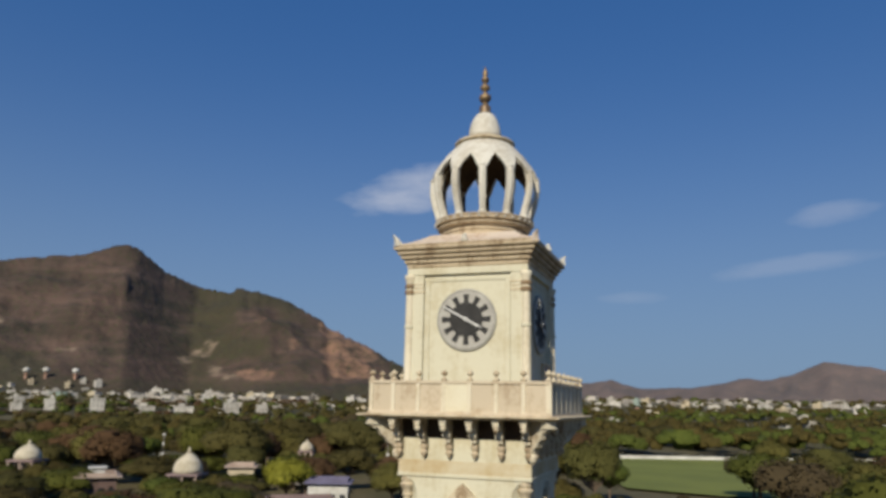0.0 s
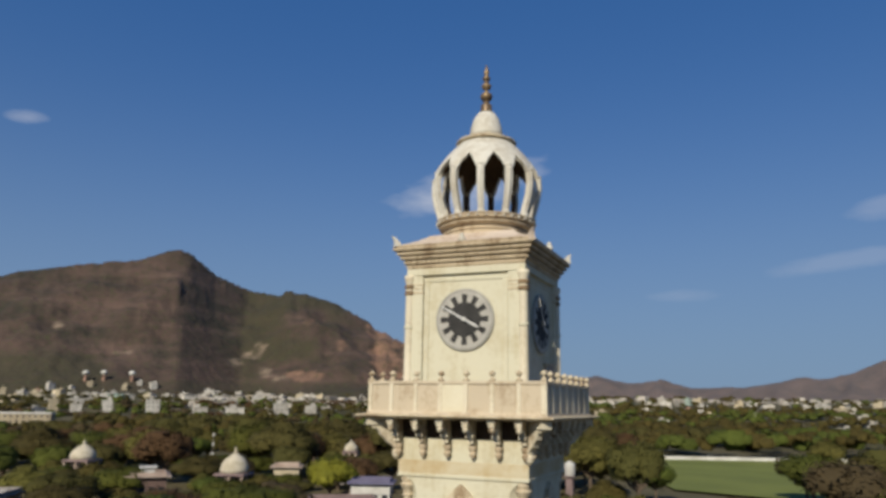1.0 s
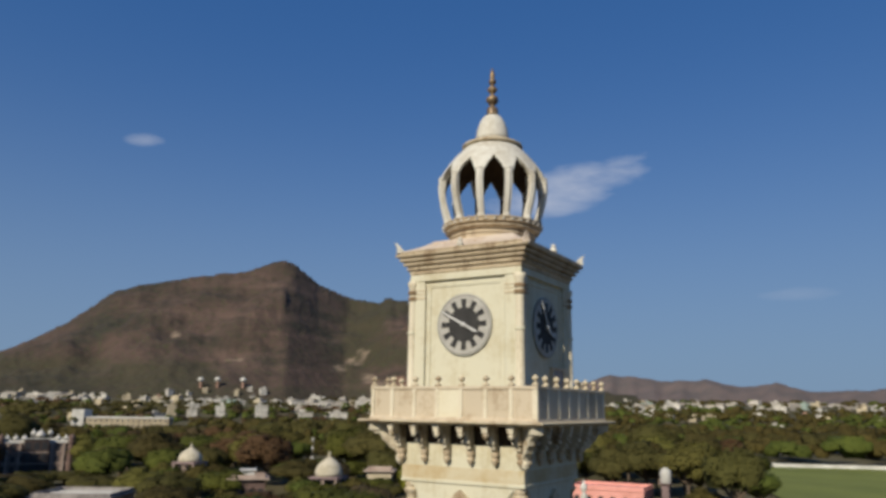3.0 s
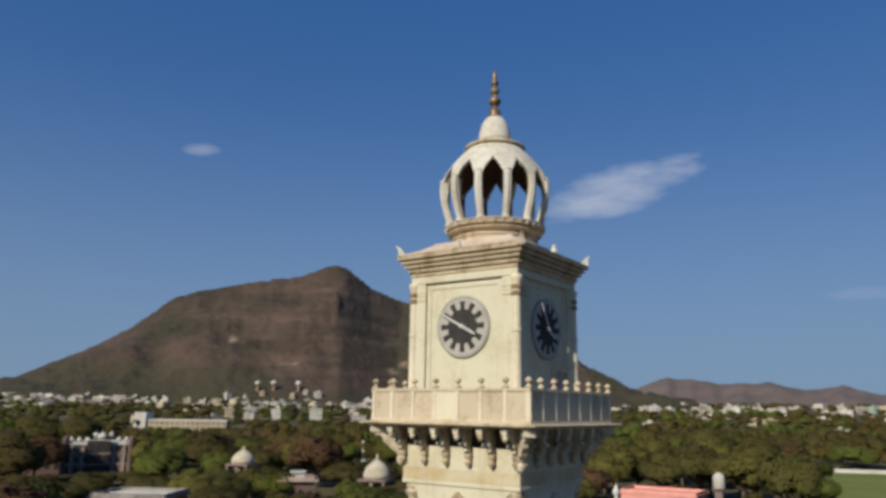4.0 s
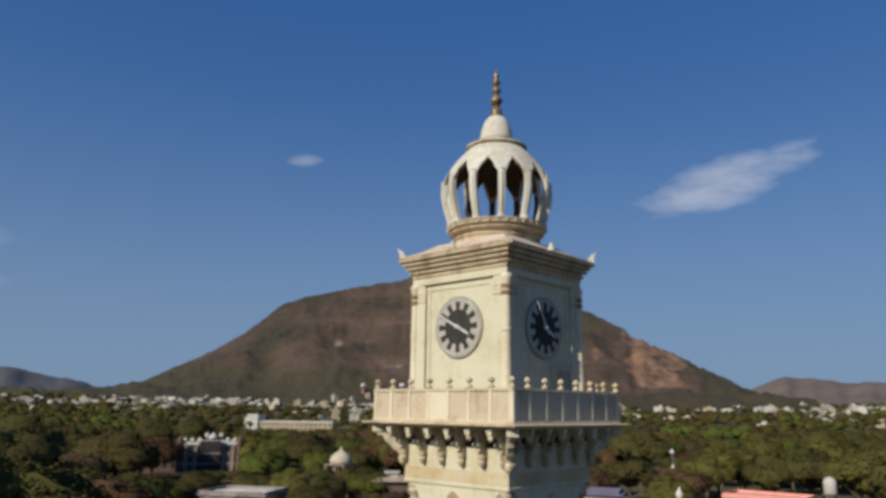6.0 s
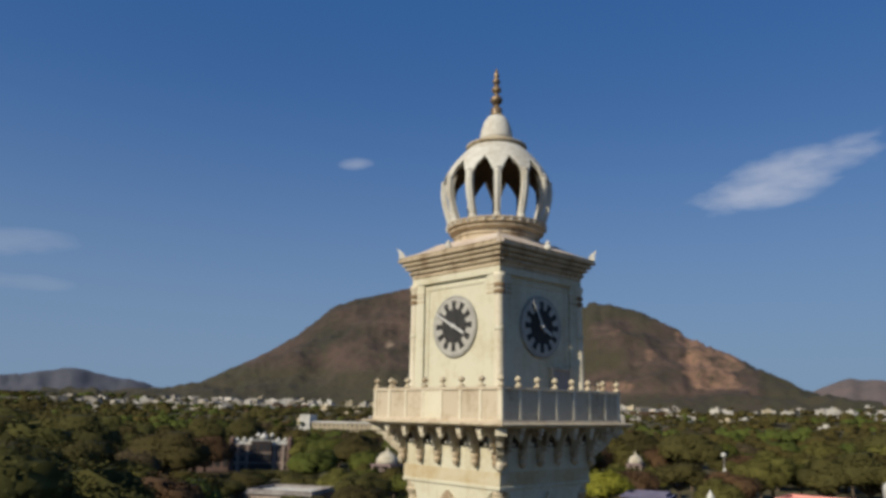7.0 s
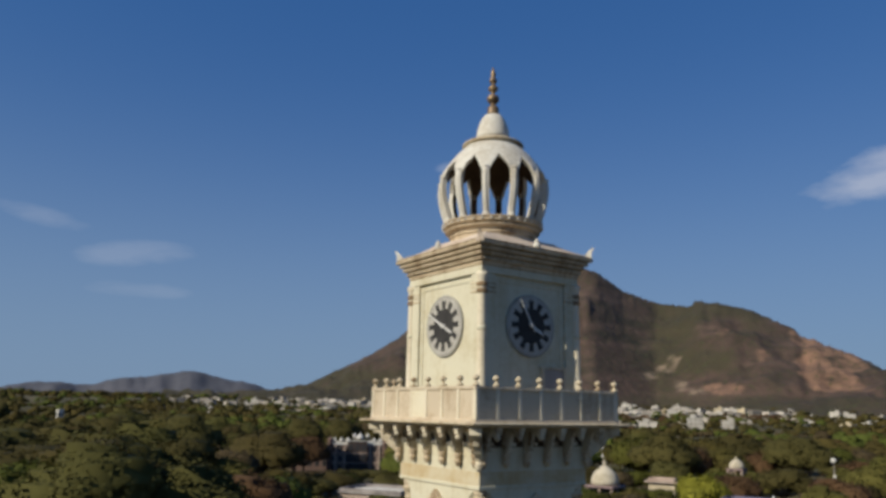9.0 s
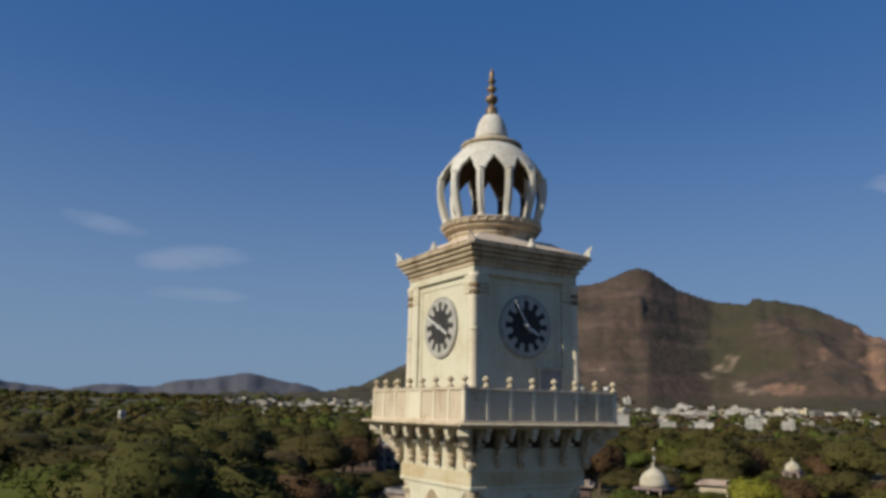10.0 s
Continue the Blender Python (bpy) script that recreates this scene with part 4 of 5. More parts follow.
# tall houses at the near edge of the town: bearing, kind, width, height
FRONT_HOUSES = ((-50.5, 7, 0.75, 1.15), (-49.1, 0, 0.8, 1.2), (-47.15, 1, 0.8, 1.2), (-44.2, 2, 1.0, 1.3), (-41.0, 4, 1.3, 1.0), (-38.5, 0, 1.45, 1.0), (-35.2, 2, 1.2, 1.15), (-33.0, 1, 1.0, 1.0))
SEEN += [(8 + 735 * math.sin(radians(h[0])), -25 + 735 * math.cos(radians(h[0])), 5, -9.5) for h in FRONT_HOUSES]
EYES = ((7.4, -25.1), (12.6, -22.6), (16.9, -19.5), (21.1, -14.6))
FIELD = ((-62, 292), (95, 352), (95, 205), (12, 178), (-14, 186), (-34, 250))


def inside(poly, x, y):
    hit = False
    for (x0, y0), (x1, y1) in zip(poly, poly[1:] + poly[:1]):
        if (y0 > y) != (y1 > y) and x < (x1 - x0) * (y - y0) / (y1 - y0) + x0:
            hit = not hit
    return hit


# ---------------------------------------------------------------- buildings in the park
def build_chhatri(x, y, base_z, r, squash=1.0, name="domed_pavilion", label="small whitewashed pavilion with a round dome among trees"):
    """A round dome with a knob, on a square kiosk with columns and a stone eave."""
    g = land(x, y) - 0.4
    t = thing(name, label, "pavilion", "domed pavilions", at=pose(x, y, 0, 0, 0, 17))
    q = r * squash
    part("dome", lathe([(r, base_z), (r * 1.03, base_z + 0.25 * q), (r * 0.98, base_z + 0.50 * q), (r * 0.84, base_z + 0.80 * q), (r * 0.60, base_z + 1.05 * q), (r * 0.34, base_z + 1.24 * q), (r * 0.14, base_z + 1.40 * q)], 28), DOME_LIME, t, smooth=True)
    part("dome_knob", lathe([(r * 0.16, base_z + 1.38 * q), (r * 0.10, base_z + 1.48 * q), (r * 0.13, base_z + 1.56 * q), (r * 0.03, base_z + 1.80 * q)], 12), DOME_LIME, t, smooth=True)
    part("eave", square_loft([(r * 1.1, base_z - 0.5), (r * 1.14, base_z - 0.45), (r * 1.14, base_z - 0.33), (r * 1.08, base_z - 0.02), (r * 0.9, base_z + 0.02)]), MAUVE, t, "mauve-grey stone eave")
    col = boxes((-0.22, -0.22, g, 0.22, 0.22, base_z - 0.48))
    c0 = None
    for sx in (-1, 0, 1):
        for sy in (-1, 0, 1):
            if sx or sy:
                m = pose(sx * r * 0.95, sy * r * 0.95, 0)
                c0 = again(c0, m) if c0 else part("column", col, RED_PALE, t, at=m)
    part("plinth", boxes((-r * 1.3, -r * 1.3, g - 0.3, r * 1.3, r * 1.3, g + 0.6)), SLATE, t)
    CLEAR.append((x, y, r * 1.35))
    SKIRTS.append((x, y, base_z + 0.35, r))


def build_hall(name, label, x, y, turn_deg, sx, sy, h, wall, roof, storeys=1, bays=5, eave=0.4):
    """A flat-roofed building: walls, roof slab, openings on all its sides."""
    g = land(x, y) - 0.5
    t = thing(name, label, "building", at=pose(x, y, g, 0, 0, turn_deg))
    part("wall", boxes((-sx / 2, -sy / 2, 0, sx / 2, sy / 2, h)), wall, t)
    part("roof", boxes((-sx / 2 - eave, -sy / 2 - eave, h, sx / 2 + eave, sy / 2 + eave, h + 0.35)), roof, t)
    w = part("parapet", boxes((-sx / 2, -sy / 2, h + 0.35, sx / 2, -sy / 2 + 0.25, h + 0.95), (-sx / 2, sy / 2 - 0.25, h + 0.35, sx / 2, sy / 2, h + 0.95), (-sx / 2, -sy / 2 + 0.25, h + 0.35, -sx / 2 + 0.25, sy / 2 - 0.25, h + 0.95), (sx / 2 - 0.25, -sy / 2 + 0.25, h + 0.35, sx / 2, sy / 2 - 0.25, h + 0.95)), roof, t)
    win = None
    sh = h / storeys
    for side in range(4):
        length, off = (sx, sy / 2) if side % 2 == 0 else (sy, sx / 2)
        n = max(2, int(bays * length / max(sx, sy)))
        for s in range(storeys):
            for i in range(n):
                px = -length / 2 + length * (i + 0.5) / n
                m = pose(0, 0, 0, 0, 0, 90 * side) @ pose(px, -off - 0.02, sh * s + sh * 0.5)
                if win:
                    again(win, m)
                else:
                    win = part("window", boxes((-0.55, -0.03, -0.85, 0.55, 0.10, 0.8)), WINDOW_DARK, t, at=m)
    CLEAR.append((x, y, max(sx, sy) * (0.62 if sx < 40 else 0.5)))
    return t, g


def build_spire(x, y, top, label, size=1.0):
    """A little dome on a kiosk that carries a thin mast with bulbs."""
    g = land(x, y) - 0.4
    k = size
    t = thing("white_spire", label, "spire", "white spires", at=pose(x, y, 0))
    foot = top - 8.5 * k
    part("kiosk", lathe([(1.5 * k, g), (1.5 * k, foot - 1.7 * k), (1.9 * k, foot - 1.6 * k), (1.9 * k, foot - 1.45 * k), (1.3 * k, foot - 1.3 * k)], 12), WHITEWASH, t)
    part("cupola", lathe([(1.35 * k, foot - 1.35 * k), (1.4 * k, foot - 0.9 * k), (1.1 * k, foot - 0.4 * k), (0.5 * k, foot), (0.2 * k, foot + 0.3 * k)], 16), WHITEWASH, t, smooth=True)
    part("mast", lathe([(0.16 * k, foot + 0.2 * k), (0.10 * k, top - 1.2 * k)], 8), SLATE, t)
    part("lower_bulb", lathe([(0.1 * k, top - 5.4 * k), (0.42 * k, top - 5.0 * k), (0.45 * k, top - 4.4 * k), (0.15 * k, top - 3.8 * k)], 12), WHITEWASH, t, smooth=True)
    part("ball", lathe([(0.10 * k, top - 1.4 * k), (0.5 * k, top - 1.1 * k), (0.66 * k, top - 0.65 * k), (0.48 * k, top - 0.2 * k), (0.06 * k, top)], 12), WHITEWASH, t, smooth=True)
    CLEAR.append((x, y, 3))


def build_turret(x, y, top):
    """A small white dome with a double-bulbed tip on a slim round turret."""
    g = land(x, y) - 0.4
    t = thing("domed_turret", "small white domed turret behind the clock tower", "turret", at=pose(x, y, 0))
    part("turret_shaft", lathe([(0.85, g), (0.85, top - 2.9), (1.05, top - 2.8), (1.05, top - 2.65), (0.8, top - 2.6)], 14), WHITEWASH, t)
    part("turret_dome", lathe([(0.82, top - 2.62), (0.84, top - 2.3), (0.72, top - 1.95), (0.48, top - 1.65), (0.2, top - 1.42)], 16), WHITEWASH, t, smooth=True)
    part("turret_tip", lathe([(0.16, top - 1.44), (0.26, top - 1.25), (0.27, top - 1.1), (0.13, top - 0.9), (0.12, top - 0.8), (0.24, top - 0.62), (0.25, top - 0.45), (0.12, top - 0.22), (0.02, top)], 12), WHITEWASH, t, smooth=True)


def build_park():
    build_chhatri(-100, 113.3, -15.3, 3.05)
    build_chhatri(-142, 109.5, -13.9, 2.9, 0.85)
    build_chhatri(-96, 157.5, -12.6, 1.8, 0.95, label="small distant whitewashed kiosk with a pointed dome")
    build_spire(-159, 176, -10.4, "small white domed kiosk with a thin mast", 0.75)
    build_spire(-76, 167, -9.0, "white domed kiosk with a tall ball-topped mast")
    build_turret(-7.4, 28.6, -4.5)
    # red pavilion with a broad pale eave
    t, g = build_hall("garden_pavilion", "red stone pavilion with broad pale flat roof among trees", -115, 103, 46, 7.5, 7.5, 5.6, RED_STONE, RED_PALE, 1, 4, eave=0.9)
    part("roof_kiosk", boxes((-1.4, -1.4, 5.96, 1.4, 1.4, 7.3), (-1.8, -1.8, 7.3, 1.8, 1.8, 7.6)), WHITEWASH, t)
    CLEAR.append((-221, 116, 12.5, 125))
    # mansion: dark red storeys with white trim, corner turrets and little roof domes
    t, g = build_hall("red_mansion", "dark red stone mansion with white trim and little roof domes", -221, 116, 61, 19, 13, 9.3, MANSION_WALL, WHITEWASH, 3, 8, eave=0.4)
    dome = lathe([(0.55, 0), (0.6, 0.9), (0.8, 0.95), (0.75, 1.3), (0.5, 1.7), (0.12, 2.0), (0.03, 2.5)], 12)
    k0 = b0 = u0 = None
    for i in range(8):
        m = pose(-8.05 + 2.3 * i, -5.9, 9.65 + (1.6 if i in (3, 5) else 0))
        k0 = again(k0, m) if k0 else part("roof_dome", dome, WHITEWASH, t, at=m, smooth=True)
    part("central_bay", boxes((-3.4, -8.0, 0, 3.4, -6.52, 10.6)), BAY_BROWN, t, "dark brown central bay")
    part("central_eave", boxes((-3.8, -8.4, 10.6, 3.8, -6.5, 10.9)), WHITEWASH, t)
    part("central_dome", lathe([(1.1, 10.9), (1.15, 11.4), (1.5, 11.5), (1.4, 12.0), (1.0, 12.6), (0.5, 13.0), (0.08, 13.3), (0.04, 14.0)], 16), WHITEWASH, t, at=pose(0.8, -7.2, 0), smooth=True)
    for s in (-9.6, 9.6):
        m = pose(s, -6.6, 0)
        u0 = again(u0, m) if u0 else part("corner_turret", lathe([(0.9, 0), (0.9, 9.4), (1.2, 9.5), (1.2, 9.7), (0.8, 9.8), (0.8, 10.6), (1.0, 10.7), (0.85, 11.3), (0.45, 11.8), (0.05, 12.3)], 12), RED_STONE, t, at=m)
    for s in (-7.6, -4.4, 4.4, 7.6):
        m = pose(s, -6.7, 0)
        b0 = again(b0, m) if b0 else part("pier", boxes((-0.35, -0.35, 0, 0.35, 0.15, 9.45)), RED_PALE, t, at=m)
    c0 = None
    for s in (-2.2, 0, 2.2):
        for z in (1.2, 4.3, 7.4):
            m = pose(s, -8.02, z)
            c0 = again(c0, m) if c0 else part("bay_opening", boxes((-0.8, -0.05, 0, 0.8, 0.1, 2.2)), WINDOW_DARK, t, at=m)
    for z in (3.2, 6.5):
        part("string_course", boxes((-9.4, -6.75, z, -3.4, -6.5, z + 0.3), (3.4, -6.75, z, 9.4, -6.5, z + 0.3), (-3.55, -8.2, z, 3.55, -8.0, z + 0.3)), RED_PALE, t)
    part("wing", boxes((-23, -3.5, 0, -9.6, 5, 6.4)), RED_STONE, t)
    part("wing_roof", boxes((-23.4, -3.9, 6.4, -9.62, 5.4, 6.75)), WHITEWASH, t)
    part("wing_kiosk", lathe([(1.2, 6.75), (1.2, 8.3), (1.6, 8.4), (1.3, 8.8), (0.8, 9.4), (0.1, 9.9)], 12), WHITEWASH, t, at=pose(-19, -1.5, 0))
    c0 = None
    for i in range(5):
        m = pose(-21.5 + 2.5 * i, -3.52, 3.0)
        c0 = again(c0, m) if c0 else part("wing_opening", boxes((-0.7, -0.05, -1.2, 0.7, 0.1, 1.4)), WINDOW_DARK, t, at=m)
    CLEAR.append((-229, 102, 7.5, 105))
    # long low grey roof in the foreground of the park
    t, g = build_hall("long_house", "low house under a streaked grey flat roof", -127, 71, 32, 15, 12, 3.9, RED_PALE, SLATE, 1, 5, eave=0.5)
    for i in range(6):
        part("roof_strip", boxes((-6.9 + 0.7 * (i % 3), -5.4 + 1.9 * i, 4.26, 6.6 - 1.3 * (i % 2), -4.9 + 1.9 * i + 0.3 * (i % 2), 4.36)), WHITEWASH, t)
    build_hall("mauve_house", "cream house with a mauve-brown flat roof", -62, 96, 35, 12, 8, 4.2, TOWN_CREAM, MAUVE, 1, 5)
    build_hall("gate_lodge", "small cream lodge with a pale sandstone flat roof", -99, 132, 30, 6.0, 4.6, 6.2, TOWN_CREAM, RED_PALE, 1, 3, eave=0.8)
    build_hall("violet_roofed_house", "white house with a violet-grey flat roof", -67, 116.5, 22, 8, 6.5, 5.6, WHITEWASH, VIOLET, 1, 4, eave=0.8)
    # pink building with a water tank on its roof
    t, g = build_hall("pink_building", "pink painted flat-roofed building beside the playing field", -45.2, 148.5, 4, 16.5, 10, 4.2, PINK, PINK, 1, 6, eave=0.2)
    tank = thing("water_tank", "white rounded water tank on a grey stand", "water tank", at=pose(-33.2, 149.8, g + 5.4))
    part("tank_body", lathe([(1.15, 0.6), (1.25, 0.8), (1.25, 2.9), (1.1, 3.4), (0.7, 3.75), (0.4, 3.85), (0.38, 4.0), (0.1, 4.02)], 20), WHITEWASH, tank, smooth=True)
    part("tank_stand", boxes((-0.8, -0.8, -5.6, 0.8, 0.8, 0.5), (-1.3, -1.3, 0.4, 1.3, 1.3, 0.62)), MAUVE, tank)
    CLEAR.append((-33.2, 149.8, 4))
    # long pale school block
    t, g = build_hall("pale_block", "long low cream building with a squat block at its end", -478, 338, 36, 62, 12, 7.0, TOWN_CREAM, WHITEWASH, 2, 16, eave=0.6)
    part("end_block", boxes((-38, -8, 0, -29.4, 8, 13)), WHITEWASH, t)
    build_hall("white_hut", "small white hut showing above tall trees", -531, 62, 12, 3.6, 3.4, 14.4, WHITEWASH, WHITEWASH, 3, 2)
    build_hall("shed", "small cream shed among trees", -330, 90, 10, 12, 7, 5.5, TOWN_CREAM, WHITEWASH, 1, 4)
    build_hall("stone_bungalow", "pale bungalow beside the playing field", -50, 262, 12, 16, 9, 4.2, RED_PALE, TOWN_ROSE, 1, 5)
    # playing field and its wall
    bm = bmesh.new()
    n = 14
    pts = []
    for (x0, y0), (x1, y1) in zip(FIELD, FIELD[1:] + FIELD[:1]):
        for i in range(n):
            pts.append((x0 + (x1 - x0) * i / n, y0 + (y1 - y0) * i / n))
    bm.faces.new([bm.verts.new((x, y, -20.75)) for x, y in pts])
    bmesh.ops.triangulate(bm, faces=bm.faces)
    for f in bm.faces:
        if f.normal.z < 0:
            f.normal_flip()
    tagged(part("playing_field", bm, GRASS), "bright green mown grass playing field", "field", kind="structure")
    wall = thing("boundary_wall", "long low whitewashed boundary wall behind the field", "wall")
    (x0, y0), (x1, y1) = FIELD[0], FIELD[1]
    x0, y0 = x0 - 60, y0 - 23
    length, ang = math.hypot(x1 - x0, y1 - y0), math.degrees(math.atan2(y1 - y0, x1 - x0))
    m0, count = None, int(length / 6)
    for i in range(count):
        m = pose(x0 + (x1 - x0) * (i + 0.5) / count, y0 + (y1 - y0) * (i + 0.5) / count, -21.3, 0, 0, ang)
        m0 = again(m0, m) if m0 else part("wall_length", boxes((-2.98, -0.15, 0, 2.98, 0.15, 1.9), (-3.0, -0.25, 0, -2.6, 0.25, 2.2)), WHITEWASH, wall, at=m)


build_park()


# ---------------------------------------------------------------- the town below the hill
def make_house(seed, material):
    rng = random.Random(seed)
    sx, sy, h = rng.uniform(8, 13), rng.uniform(7, 11), rng.choice((6.8, 9.6, 9.8, 10.2))
    t = thing("town_house", "flat-roofed plastered town house", "house", "houses of the town")
    part("wall", boxes((-sx / 2, -sy / 2, -6, sx / 2, sy / 2, h)), material, t)
    part("roof", boxes((-sx / 2 - 0.4, -sy / 2 - 0.4, h, sx / 2 + 0.4, sy / 2 + 0.4, h + 0.3)), material, t)
    px = rng.uniform(-sx / 4, sx / 4)
    part("stair_head", boxes((px - 1.7, -1.5, h + 0.3, px + 1.7, 1.9, h + 2.7)), material, t)
    win = None
    for s in range(int(h / 3.2)):
        for i in range(3):
            for side in (0, 1, 3):
                if rng.random() < 0.35:
                    continue
                length, off = (sx, sy / 2) if side == 0 else (sy, sx / 2)
                m = pose(0, 0, 0, 0, 0, 90 * side) @ pose(-length / 2 + length * (i + 0.5) / 3, -off, s * 3.2 + 1.7)
                win = again(win, m) if win else part("window", boxes((-0.5, -0.06, -0.6, 0.5, 0.1, 0.7)), WINDOW_DIM, t, at=m)
    return t


def build_town():
    rng = random.Random(11)
    kinds = [TOWN_WHITE, TOWN_WHITE, TOWN_WHITE, TOWN_CREAM, TOWN_WHITE, TOWN_ROSE, TOWN_GREEN, TOWN_CREAM]
    models = [make_house(40 + i, m) for i, m in enumerate(kinds)]
    used = set()
    placed = []
    tries = 0
    while len(placed) < 175 and tries < 20000:
        tries += 1
        az = rng.uniform(-74, 14)
        lo = 640
        r = rng.uniform(lo, 1130)
        if rng.random() < 0.45:
            r = rng.uniform(900, 1130)
        if az < -66 and rng.random() < 0.6:
            continue
        p = polar(az, r)
        if any((p.x - x) ** 2 + (p.y - y) ** 2 < 196 for x, y in placed) or (r < 800 and any(abs(az - h[0]) < 1.1 for h in FRONT_HOUSES)):
            continue
        placed.append((p.x, p.y))
        k = rng.choices(range(8), (5, 5, 4, 3, 4, 1.2, 0.6, 2))[0]
        m = pose(p.x, p.y, land(p.x, p.y) - 0.4, 0, 0, -az + rng.uniform(-40, 40))
        if k not in used:
            used.add(k)
            models[k].matrix_basis = m
            house = models[k]
        else:
            house = copy_thing(models[k], m)
        w = rng.uniform(0.72, 1.0)
        house.scale = (w * rng.uniform(0.9, 1.5), w, rng.uniform(0.6, 0.95))
    for k, model in enumerate(models):
        if k not in used:
            p = polar(-50 + 3 * k, 1010)
            model.matrix_basis = pose(p.x, p.y, land(p.x, p.y) - 0.4)
    # tall white houses at the near edge of the town
    for az, k, w, h in FRONT_HOUSES:
        x, y = 8 + 735 * math.sin(radians(az)), -25 + 735 * math.cos(radians(az))
        house = copy_thing(models[k], pose(x, y, land(x, y) - 0.4, 0, 0, -az + 8))
        house.scale = (w, w, h)
    # the quarter that climbs the hill's foot
    for i in range(8):
        az = -52.5 + 1.1 * i + rng.uniform(-0.2, 0.2)
        p = polar(az, rng.uniform(1085, 1128))
        house = copy_thing(models[rng.choice((0, 1, 2, 3, 4, 5, 7))], pose(p.x, p.y, slope_height(p.x, p.y) - 0.8, 0, 0, -az + rng.uniform(-40, 40)))
        w = rng.uniform(0.6, 0.9)
        house.scale = (w, w, w)
    # farther quarters, too small to tell apart
    verts, faces = [], []
    for i in range(550):
        low = i >= 420
        az = rng.uniform(-43, -28) if low else rng.uniform(-26, 18) if i % 3 else rng.uniform(-69, -57) if i % 4 else rng.uniform(-77, -69)
        r = rng.uniform(820, 1120) if low else rng.uniform(1000, 2300) if az > -30 else rng.uniform(900, 1150)
        p = polar(az, r)
        g, a = land(p.x, p.y) - 1, radians(rng.uniform(0, 90))
        w, d, h = (rng.uniform(4.5, 9), rng.uniform(3.5, 6), rng.uniform(4, 7)) if low else (rng.uniform(3, 7), rng.uniform(3, 6.5), rng.uniform(4, 9.5))
        b = len(verts)
        for z in (g, g + h):
            for sx, sy in ((-1, -1), (1, -1), (1, 1), (-1, 1)):
                verts.append((p.x + sx * w * math.cos(a) - sy * d * math.sin(a), p.y + sx * w * math.sin(a) + sy * d * math.cos(a), z))
        for f in ((4, 5, 6, 7), (0, 1, 5, 4), (1, 2, 6, 5), (2, 3, 7, 6), (3, 0, 4, 7)):
            faces.append(tuple(b + j for j in f))
    ob = new("far_town", raw_mesh("far_town", verts, faces, FAR_WALL))
    tagged(ob, "pale crowded houses of the far town", "houses", kind="stuff")
    # water towers on the foot of the hill
    first = None
    for az, seen in ((-49.45, 0.0345), (-48.25, 0.0350), (-46.4, 0.0345)):
        r = 1070
        while r < 1200 and (slope_height(*polar(az, r).xy) + 15) / r < seen:
            r += 3
        p = polar(az, r)
        m = pose(p.x, p.y, slope_height(p.x, p.y) + 0.4)
        top = 12.0
        if first:
            copy_thing(first, m)
            continue
        first = thing("water_tower", "white round water tower at the hill's foot", "water tower", "water towers", at=m)
        part("tower_stem", lathe([(2.4, -4), (1.7, top - 7), (1.7, top - 4.5)], 14), TOWN_ROSE, first, "slim brownish stem")
        part("tower_bowl", lathe([(1.8, top - 4.6), (4.0, top - 3.0), (4.6, top - 1.2), (4.2, top + 0.6), (2.4, top + 2.0), (0.3, top + 2.6)], 18), WHITEWASH, first, smooth=True)


build_town()


# ---------------------------------------------------------------- woods
def headroom(px, py, spread):
    """How high a tree may grow here and leave the park's buildings in view."""
    best = 99.0
    for x, y, half, low in SEEN:
        for ex, ey in EYES:
            d, far = math.hypot(px - ex, py - ey), math.hypot(x - ex, y - ey)
            if d > far - 1:
                continue
            across = abs((px - ex) * (y - ey) - (py - ey) * (x - ex)) / far
            if across < half * d / far + spread:
                best = min(best, 0.3 + (low - 0.3) * d / far - land(px, py))
    return best


